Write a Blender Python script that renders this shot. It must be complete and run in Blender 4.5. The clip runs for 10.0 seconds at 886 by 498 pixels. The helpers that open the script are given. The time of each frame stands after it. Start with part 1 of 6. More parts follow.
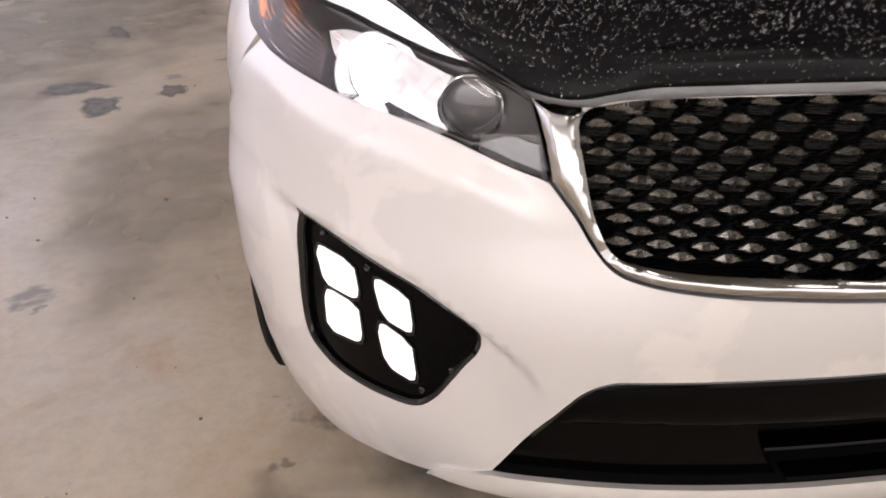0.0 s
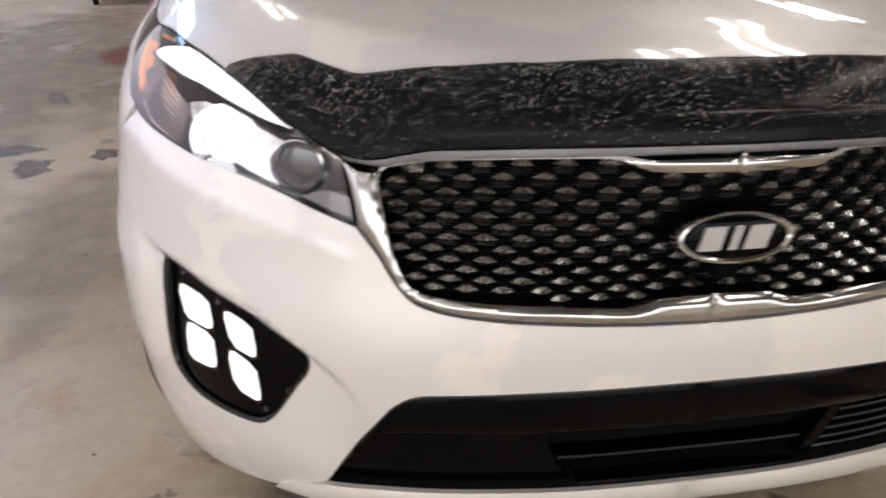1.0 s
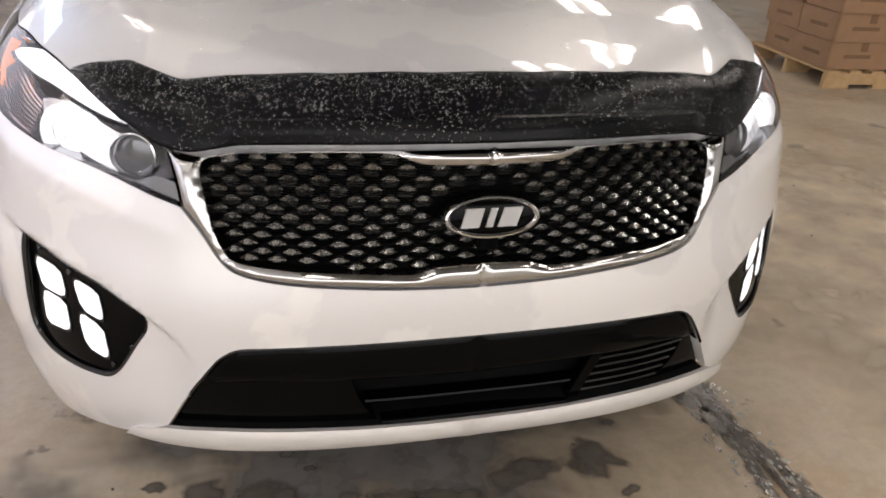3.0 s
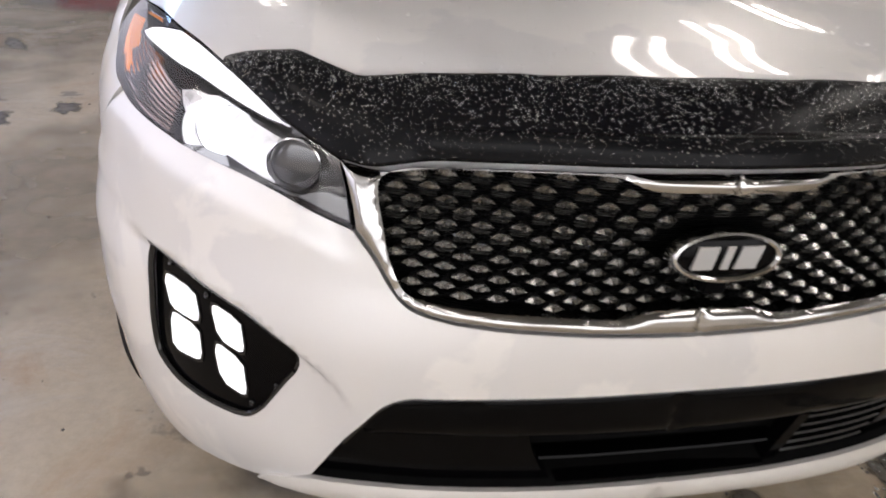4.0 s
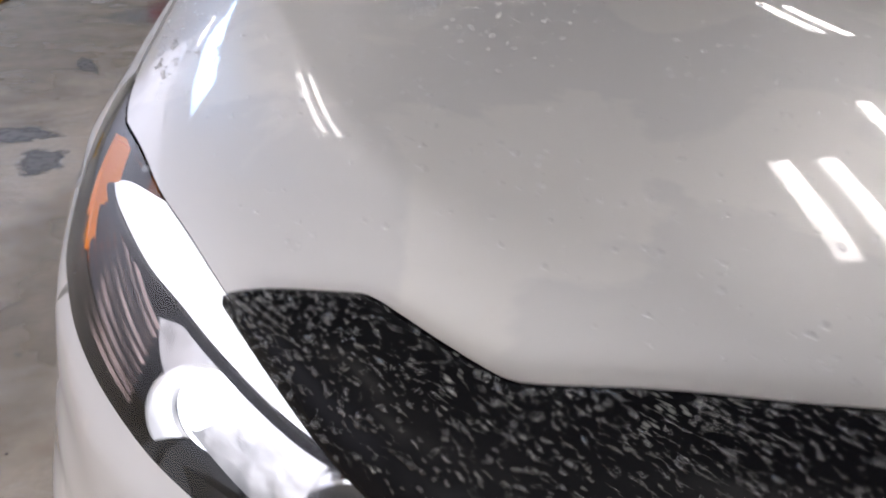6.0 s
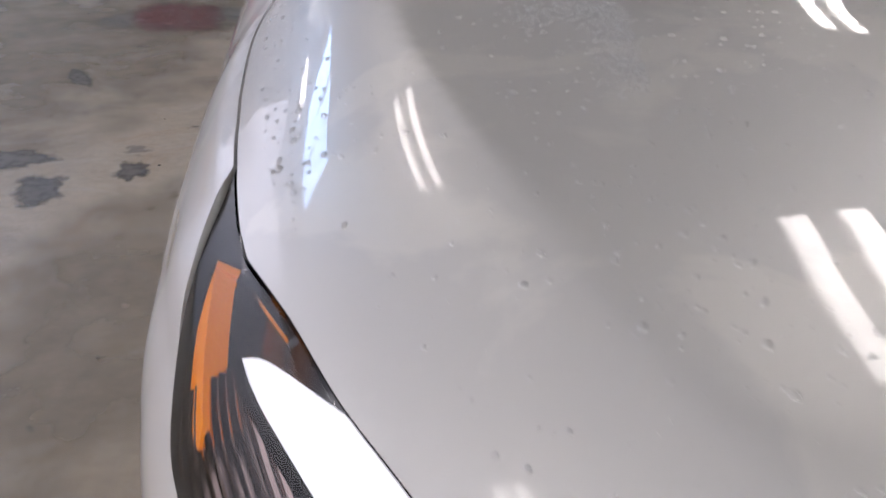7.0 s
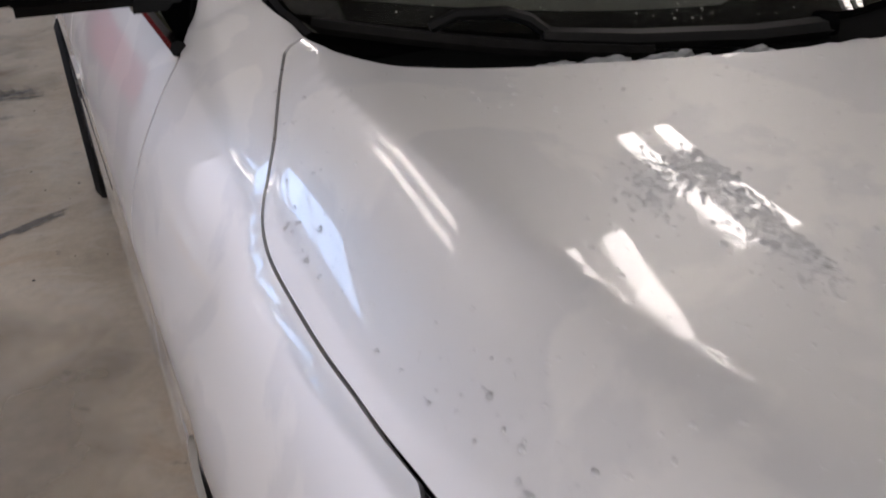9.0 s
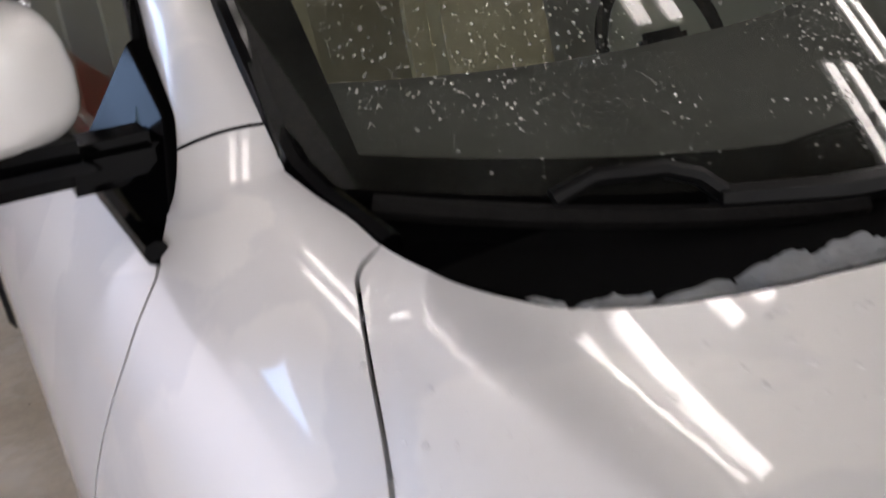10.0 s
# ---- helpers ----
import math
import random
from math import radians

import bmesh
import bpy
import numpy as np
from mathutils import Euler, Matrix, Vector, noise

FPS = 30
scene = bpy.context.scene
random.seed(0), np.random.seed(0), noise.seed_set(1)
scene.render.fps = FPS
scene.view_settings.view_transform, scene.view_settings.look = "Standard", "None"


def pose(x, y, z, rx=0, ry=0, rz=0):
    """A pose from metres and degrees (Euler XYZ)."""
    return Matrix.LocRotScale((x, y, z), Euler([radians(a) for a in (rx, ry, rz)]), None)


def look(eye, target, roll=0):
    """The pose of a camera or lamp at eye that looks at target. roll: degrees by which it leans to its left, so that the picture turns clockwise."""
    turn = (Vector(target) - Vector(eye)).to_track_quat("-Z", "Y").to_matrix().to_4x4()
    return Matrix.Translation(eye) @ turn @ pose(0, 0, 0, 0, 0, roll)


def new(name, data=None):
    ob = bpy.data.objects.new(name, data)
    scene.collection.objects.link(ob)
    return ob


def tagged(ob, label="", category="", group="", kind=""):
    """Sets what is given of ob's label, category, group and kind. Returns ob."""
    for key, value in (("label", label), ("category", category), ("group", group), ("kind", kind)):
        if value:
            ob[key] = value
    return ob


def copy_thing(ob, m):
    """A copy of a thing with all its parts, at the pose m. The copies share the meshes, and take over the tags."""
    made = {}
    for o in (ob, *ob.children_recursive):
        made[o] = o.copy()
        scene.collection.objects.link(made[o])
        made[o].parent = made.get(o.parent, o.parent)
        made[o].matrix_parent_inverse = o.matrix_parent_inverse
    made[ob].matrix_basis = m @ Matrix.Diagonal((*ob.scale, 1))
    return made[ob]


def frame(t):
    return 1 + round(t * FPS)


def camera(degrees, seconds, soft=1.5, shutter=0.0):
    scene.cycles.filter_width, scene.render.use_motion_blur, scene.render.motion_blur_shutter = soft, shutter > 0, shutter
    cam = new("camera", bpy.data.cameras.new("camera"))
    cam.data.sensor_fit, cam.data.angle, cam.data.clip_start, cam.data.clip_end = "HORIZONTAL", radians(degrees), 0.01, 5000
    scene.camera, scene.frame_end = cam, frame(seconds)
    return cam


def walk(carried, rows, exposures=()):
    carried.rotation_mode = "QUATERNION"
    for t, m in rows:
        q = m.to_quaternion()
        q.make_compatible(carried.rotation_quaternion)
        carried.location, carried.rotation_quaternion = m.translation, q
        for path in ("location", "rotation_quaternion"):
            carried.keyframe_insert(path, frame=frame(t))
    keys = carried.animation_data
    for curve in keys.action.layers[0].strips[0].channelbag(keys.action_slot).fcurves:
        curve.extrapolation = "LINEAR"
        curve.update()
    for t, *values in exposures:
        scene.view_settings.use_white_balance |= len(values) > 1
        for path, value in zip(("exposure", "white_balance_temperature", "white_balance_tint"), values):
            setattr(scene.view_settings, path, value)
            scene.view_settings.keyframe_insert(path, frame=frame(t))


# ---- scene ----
from mathutils.geometry import delaunay_2d_cdt

cam = camera(60.0, 10.0, soft=1.7, shutter=0.4)
# seconds, eye, way it looks, roll
PATH = [
    (0, -0.7204, -0.6744, 1.1663, 0.0917, 0.8578, -0.5057, -1.01),
    (0.5, -0.6824, -0.7658, 1.1957, 0.0958, 0.8816, -0.4621, -1.18),
    (1, -0.5570, -0.8877, 1.2200, 0.1516, 0.8910, -0.4280, 0.86),
    (1.5, -0.4044, -1.0017, 1.2412, 0.1857, 0.8966, -0.4020, 2.69),
    (2, -0.3573, -1.1332, 1.3013, 0.2332, 0.8517, -0.4693, 3.08),
    (2.2, -0.3519, -1.1558, 1.3242, 0.2381, 0.8612, -0.4490, 2.39),
    (3.3, -0.4483, -1.1246, 1.3082, 0.2363, 0.8650, -0.4426, 4.04),
    (3.5, -0.4935, -1.0694, 1.2948, 0.2294, 0.8609, -0.4540, 4.44),
    (4, -0.6095, -0.8469, 1.2804, 0.2041, 0.8562, -0.4747, 4.88),
    (4.5, -0.5988, -0.6931, 1.2515, 0.1875, 0.8476, -0.4965, 4.80),
    (4.7, -0.5460, -0.6158, 1.2354, 0.1620, 0.8463, -0.5076, 4.41),
    (5, -0.4712, -0.4922, 1.2398, 0.0920, 0.8501, -0.5185, 3.60),
    (5.5, -0.4899, -0.3420, 1.2648, 0.0736, 0.8544, -0.5144, 3.81),
    (6, -0.5836, -0.1695, 1.2730, 0.0955, 0.8679, -0.4875, 3.58),
    (6.2, -0.6325, -0.1295, 1.2690, 0.1027, 0.8698, -0.4825, 4.19),
    (7.3, -0.7720, 0.1791, 1.2821, 0.1386, 0.8447, -0.5170, 1.75),
    (7.5, -0.7854, 0.2148, 1.3148, 0.1558, 0.8306, -0.5345, -0.04),
    (8, -0.8897, 0.3393, 1.3096, 0.2133, 0.8161, -0.5371, -2.36),
    (8.5, -0.9925, 0.3373, 1.3560, 0.3224, 0.7878, -0.5249, -1.03),
    (9, -1.0031, 0.3845, 1.3928, 0.3913, 0.7770, -0.4932, -0.74),
    (9.5, -0.9902, 0.5971, 1.3918, 0.4093, 0.7878, -0.4602, -2.04),
    (10, -0.9712, 0.8492, 1.4125, 0.4892, 0.7472, -0.4499, -2.67),
]
walk(cam, [(r[0], look(r[1:4], (r[1] + r[4], r[2] + r[5], r[3] + r[6]), r[7])) for r in PATH],
     [(0, 0.27, 6820, 23), (1.0, 0.24, 6600, 18), (2.0, 0.34, 6600, 18), (3.5, 0.33, 6520, 18), (4.5, 0.25, 6300, 18), (5.0, 0.27, 6180, 18), (6.2, -0.02, 6230, 18), (7.3, -0.20, 6260, 19), (8.0, -0.24, 6370, 19), (9.0, -0.24, 6390, 19), (10, 0.08, 6360, 19)])

# ---- light ----
world = bpy.data.worlds.new("world")
scene.world = world
world.use_nodes = True
world.node_tree.nodes["Background"].inputs[0].default_value = (0.55, 0.7, 1.0, 1)
world.node_tree.nodes["Background"].inputs[1].default_value = 1.0
TUBE_POWER = 7.4


# ---- materials ----
def mat(name, color, rough=0.5, metal=0.0, coat=0.0, spec=0.5, noise_scale=0.0, noise_amount=0.0, bump=0.0, bump_scale=200.0,
        emit=0.0, transmission=0.0, ior=1.5, rough_var=0.0, detail=6.0, tint=None):
    m = bpy.data.materials.new(name)
    m.use_nodes = True
    nt = m.node_tree
    b = nt.nodes["Principled BSDF"]
    b.inputs["Base Color"].default_value = (*color, 1)
    b.inputs["Roughness"].default_value = rough
    b.inputs["Metallic"].default_value = metal
    b.inputs["Coat Weight"].default_value = coat
    b.inputs["Coat Roughness"].default_value = 0.03
    b.inputs["Specular IOR Level"].default_value = spec
    b.inputs["Transmission Weight"].default_value = transmission
    b.inputs["IOR"].default_value = ior
    if emit:
        b.inputs["Emission Color"].default_value = (*(tint or color), 1)
        b.inputs["Emission Strength"].default_value = emit
    tc = nt.nodes.new("ShaderNodeTexCoord")
    if noise_amount or rough_var:
        n = nt.nodes.new("ShaderNodeTexNoise")
        n.inputs["Scale"].default_value = noise_scale
        n.inputs["Detail"].default_value = detail
        nt.links.new(tc.outputs["Object"], n.inputs["Vector"])
        if noise_amount:
            mx = nt.nodes.new("ShaderNodeMix")
            mx.data_type = "RGBA"
            mx.inputs["A"].default_value = (*[c * (1 - noise_amount) for c in color], 1)
            mx.inputs["B"].default_value = (*[min(1, c * (1 + noise_amount)) for c in color], 1)
            nt.links.new(n.outputs["Fac"], mx.inputs["Factor"])
            nt.links.new(mx.outputs["Result"], b.inputs["Base Color"])
        if rough_var:
            mr = nt.nodes.new("ShaderNodeMapRange")
            mr.inputs["To Min"].default_value = max(0, rough - rough_var)
            mr.inputs["To Max"].default_value = min(1, rough + rough_var)
            nt.links.new(n.outputs["Fac"], mr.inputs["Value"])
            nt.links.new(mr.outputs["Result"], b.inputs["Roughness"])
    if bump:
        n2 = nt.nodes.new("ShaderNodeTexNoise")
        n2.inputs["Scale"].default_value = bump_scale
        n2.inputs["Detail"].default_value = 4
        nt.links.new(tc.outputs["Object"], n2.inputs["Vector"])
        bp = nt.nodes.new("ShaderNodeBump")
        bp.inputs["Strength"].default_value = bump
        bp.inputs["Distance"].default_value = 0.003
        nt.links.new(n2.outputs["Fac"], bp.inputs["Height"])
        nt.links.new(bp.outputs["Normal"], b.inputs["Normal"])
    return m


WHITE = mat("white_pearl_paint", (0.76, 0.76, 0.755), 0.42, metal=0.32, coat=1.0, noise_scale=2.2, noise_amount=0.02)
BLACK_GLOSS = mat("gloss_black_plastic", (0.0015, 0.0015, 0.0017), 0.10, spec=0.08, noise_scale=30, rough_var=0.05)
BLACK_SATIN = mat("satin_black_plastic", (0.004, 0.004, 0.0043), 0.42, spec=0.0, noise_scale=60, rough_var=0.1)
BLACK_VOID = mat("dark_liner", (0.005, 0.005, 0.005), 0.9, spec=0.05, noise_scale=20, noise_amount=0.3)
SHIELD = mat("smoked_acrylic_shield", (0.005, 0.005, 0.006), 0.22, spec=0.10, noise_scale=40, rough_var=0.03)
CHROME = mat("chrome", (0.52, 0.52, 0.515), 0.13, metal=1.0, noise_scale=25, rough_var=0.06)
RIM_GLOSS = mat("wet_black_rim", (0.006, 0.006, 0.006), 0.18, spec=0.6, noise_scale=60, rough_var=0.08)
WIPER_BLACK = mat("wiper_paint", (0.006, 0.006, 0.006), 0.35, spec=0.12, noise_scale=60, rough_var=0.08)
STUD = mat("dark_chrome", (0.40, 0.40, 0.388), 0.27, metal=1.0, noise_scale=90, rough_var=0.05)
# Louvers in two greys: near-black for shade, paler where light reaches them.
LOUVER = mat("grille_louver", (0.006, 0.006, 0.0058), 0.4, metal=0.3, noise_scale=40, noise_amount=0.3)
LIT_LOUVER = mat("lit_louver_grey", (0.075, 0.074, 0.068), 0.4, metal=0.3)
SILVER = mat("satin_silver_plastic", (0.66, 0.65, 0.62), 0.42, metal=0.35, coat=0.3, noise_scale=15, noise_amount=0.06)
LAMP_DARK = mat("lamp_housing", (0.075, 0.073, 0.075), 0.16, metal=0.85, noise_scale=40, noise_amount=0.2, rough_var=0.05)
LAMP_SATIN = mat("satin_lamp_trim", (0.20, 0.20, 0.205), 0.34, metal=0.6, noise_scale=60, noise_amount=0.1, rough_var=0.06)
RIB = mat("rose_chrome_rib", (0.46, 0.36, 0.34), 0.16, metal=1.0, noise_scale=50, noise_amount=0.25)
LAMP_CHROME = mat("lamp_reflector", (0.8, 0.8, 0.82), 0.12, metal=1.0, noise_scale=30, rough_var=0.05)
LAMP_LENS = mat("projector_glass", (0.10, 0.10, 0.105), 0.08, metal=0.35, coat=1.0, noise_scale=70, rough_var=0.05, bump=0.25, bump_scale=60)
EMBLEM = mat("emblem_silver", (0.40, 0.40, 0.39), 0.5, metal=0.5)
LIT = mat("lit_lamp", (1, 1, 1), 0.3, emit=2.6, tint=(0.93, 0.96, 1.0))
LIT_SOFT = mat("lit_light_guide", (1, 1, 1), 0.3, emit=0.85, tint=(0.97, 0.98, 1.0), noise_scale=160, noise_amount=0.1, bump=0.6, bump_scale=140)
LIT_LED = mat("lit_fog_lens", (1, 1, 1), 0.2, emit=0.8, tint=(0.95, 1.0, 1.0), bump=0.5, bump_scale=90)
# Reflector, no lamp: its emission stands in for the low beam's light on it.
GLOW_BOWL = mat("self_glowing_bowl", (0.9, 0.9, 0.9), 0.2, metal=0.6, emit=0.18, tint=(0.97, 0.98, 1.0), noise_scale=30, noise_amount=0.2, bump=0.6, bump_scale=40)
# Unlit amber; the emission paints in headlamp light that falls on it.
AMBER = mat("self_glowing_amber", (0.92, 0.26, 0.004), 0.3, spec=0.3, emit=0.40, tint=(1.0, 0.27, 0.005), noise_scale=120, noise_amount=0.35, bump=0.8, bump_scale=120)
RUBBER = mat("tyre_rubber", (0.012, 0.0115, 0.011), 0.7, spec=0.05, noise_scale=40, noise_amount=0.4, bump=0.4, bump_scale=120)
ALLOY = mat("alloy", (0.45, 0.45, 0.46), 0.3, metal=0.9, noise_scale=20, rough_var=0.1)
GLASS_BAND = mat("glass_frit", (0.003, 0.003, 0.003), 0.15, spec=0.0, noise_scale=20, rough_var=0.05)
TRIM_GREY = mat("interior_trim", (0.58, 0.60, 0.55), 0.7, noise_scale=25, noise_amount=0.12, bump=0.2, bump_scale=400)
DASH = mat("dashboard_plastic", (0.11, 0.11, 0.105), 0.65, noise_scale=30, noise_amount=0.2, bump=0.4, bump_scale=500)
BEIGE = mat("seat_leather", (0.55, 0.50, 0.36), 0.6, noise_scale=14, noise_amount=0.2, bump=0.3, bump_scale=200)
RED = mat("red_paint", (0.45, 0.02, 0.02), 0.4, noise_scale=14, noise_amount=0.2)
SNOW = mat("wet_snow", (0.55, 0.58, 0.60), 0.30, transmission=0.6, ior=1.31, noise_scale=60, noise_amount=0.35, bump=1.0, bump_scale=90)
CARD = mat("cardboard", (0.36, 0.22, 0.125), 0.8, noise_scale=9, noise_amount=0.14, bump=0.25, bump_scale=160)
CARD_PRINT = mat("box_print", (0.22, 0.13, 0.07), 0.8, noise_scale=20, noise_amount=0.2)
PINE = mat("pallet_pine", (0.55, 0.38, 0.20), 0.75, noise_scale=18, noise_amount=0.3, bump=0.4, bump_scale=90)
YELLOW = mat("yellow_paint", (0.75, 0.42, 0.03), 0.6, noise_scale=14, noise_amount=0.25)
WALL = mat("painted_block_wall", (0.74, 0.73, 0.70), 0.75, noise_scale=3, noise_amount=0.1, bump=0.3, bump_scale=60)
CEIL = mat("ceiling_board", (0.12, 0.113, 0.10), 0.85, noise_scale=2, noise_amount=0.12, bump=0.3, bump_scale=50)
CEIL_BOUNCE = mat("white_bounce_ceiling", (0.78, 0.79, 0.80), 0.8, noise_scale=2, noise_amount=0.06, bump=0.2, bump_scale=50)
FIXTURE = mat("white_enamel", (0.8, 0.8, 0.78), 0.35, noise_scale=12, noise_amount=0.05)
TUBE = mat("fluorescent_tube", (1, 1, 1), 0.4, emit=TUBE_POWER, tint=(1.0, 0.95, 0.86))


def clear(name, tint, ior, rough=0.0, gloss=1.0, haze=0.0):
    """Thin clear stuff: it lets light straight through, tinted, and shines by Fresnel."""
    m = bpy.data.materials.new(name)
    m.use_nodes = True
    nt = m.node_tree
    nt.nodes.remove(nt.nodes["Principled BSDF"])
    t = nt.nodes.new("ShaderNodeBsdfTransparent")
    t.inputs["Color"].default_value = (*tint, 1)
    g = nt.nodes.new("ShaderNodeBsdfGlossy")
    g.inputs["Roughness"].default_value = rough
    g.inputs["Color"].default_value = (gloss, gloss, gloss, 1)
    f = nt.nodes.new("ShaderNodeFresnel")
    f.inputs["IOR"].default_value = ior
    x = nt.nodes.new("ShaderNodeMixShader")
    nt.links.new(f.outputs[0], x.inputs[0])
    nt.links.new(t.outputs[0], x.inputs[1])
    nt.links.new(g.outputs[0], x.inputs[2])
    nt.links.new(x.outputs[0], nt.nodes["Material Output"].inputs["Surface"])
    if haze:
        # pale diffuse colour: dried film on glass, painted reflections, glints on drops
        tc = nt.nodes.new("ShaderNodeTexCoord")
        n = nt.nodes.new("ShaderNodeTexNoise")
        n.inputs["Scale"].default_value, n.inputs["Detail"].default_value = 6, 9
        nt.links.new(tc.outputs["Object"], n.inputs["Vector"])
        mr = nt.nodes.new("ShaderNodeMapRange")
        mr.inputs["From Min"].default_value, mr.inputs["From Max"].default_value = 0.35, 0.75
        mr.inputs["To Min"].default_value, mr.inputs["To Max"].default_value = 0.2 * haze, 1.8 * haze
        nt.links.new(n.outputs["Fac"], mr.inputs["Value"])
        d = nt.nodes.new("ShaderNodeBsdfDiffuse")
        d.inputs["Color"].default_value = (0.72, 0.74, 0.66, 1)
        y = nt.nodes.new("ShaderNodeMixShader")
        nt.links.new(mr.outputs["Result"], y.inputs[0])
        nt.links.new(x.outputs[0], y.inputs[1])
        nt.links.new(d.outputs[0], y.inputs[2])
        nt.links.new(y.outputs[0], nt.nodes["Material Output"].inputs["Surface"])
    return m


LAMP_GLASS = clear("clear_lamp_cover", (0.96, 0.97, 0.98), 1.45)
GLASS = clear("car_glass", (0.62, 0.68, 0.63), 1.33, gloss=0.4)
# The haze is wet film, raised to paint in the bright room's reflection.
SCREEN_GLASS = clear("windscreen_glass", (0.84, 0.89, 0.81), 1.45, haze=0.018)
WATER = clear("water", (0.985, 0.985, 0.99), 1.8, 0.0, haze=0.010)
HOOD_WATER = clear("clear_water", (1.0, 1.0, 1.0), 2.2, 0.0)
# Clear water whitened by diffuse haze, which paints in its bright glints.
GLINT_WATER = clear("whitened_glint_water", (0.98, 0.98, 0.99), 1.9, 0.0, haze=0.42)
GLINT_DROP = clear("whitened_glint_droplet", (0.98, 0.98, 0.99), 2.0, 0.0, haze=0.30)
SKYPANE = mat("daylit_skylight", (0.4, 0.5, 0.7), 0.1, emit=7.5, tint=(0.42, 0.66, 1.0))
DAYPANE = mat("daylit_pane", (0.5, 0.5, 0.55), 0.1, emit=1.15, tint=(0.92, 0.92, 1.0))
FILLPANE = mat("glowing_fill_pane", (0.5, 0.5, 0.5), 0.1, emit=2.9, tint=(0.97, 0.98, 0.94))


def mottled_glow(m, low, high, scale):
    """Uneven glow of a ribbed lens, or of the self-glowing bowl."""
    nt = m.node_tree
    tc = nt.nodes.new("ShaderNodeTexCoord")
    n = nt.nodes.new("ShaderNodeTexNoise")
    n.inputs["Scale"].default_value, n.inputs["Detail"].default_value, n.inputs["Distortion"].default_value = scale, 3, 0.8
    nt.links.new(tc.outputs["Object"], n.inputs["Vector"])
    r = nt.nodes.new("ShaderNodeValToRGB")
    for e, (p, c) in zip(r.color_ramp.elements, ((0.34, low), (0.52, high))):
        e.position, e.color = p, (*c, 1)
    nt.links.new(n.outputs["Fac"], r.inputs["Fac"])
    nt.links.new(r.outputs["Color"], nt.nodes["Principled BSDF"].inputs["Emission Color"])


def graded_glow(m, strength, z0, z1, low):
    """A pane's glow, dim below like ground and bright above like sky."""
    nt = m.node_tree
    tc = nt.nodes.new("ShaderNodeTexCoord")
    sp = nt.nodes.new("ShaderNodeSeparateXYZ")
    nt.links.new(tc.outputs["Object"], sp.inputs[0])
    mr = nt.nodes.new("ShaderNodeMapRange")
    mr.interpolation_type = "SMOOTHSTEP"
    for key, v in (("From Min", z0), ("From Max", z1), ("To Min", strength * low), ("To Max", strength)):
        mr.inputs[key].default_value = v
    nt.links.new(sp.outputs["Z"], mr.inputs["Value"])
    nt.links.new(mr.outputs["Result"], nt.nodes["Principled BSDF"].inputs["Emission Strength"])


graded_glow(DAYPANE, 1.35, 0.1, 2.4, 0.28)
graded_glow(FILLPANE, 2.9, 0.3, 2.8, 0.35)
mottled_glow(LIT_LED, (0.60, 0.78, 0.80), (1.0, 1.0, 1.0), 34)
mottled_glow(LIT_SOFT, (0.80, 0.82, 0.85), (1.0, 1.0, 1.0), 55)
mottled_glow(GLOW_BOWL, (0.30, 0.31, 0.34), (1.3, 1.3, 1.3), 26)


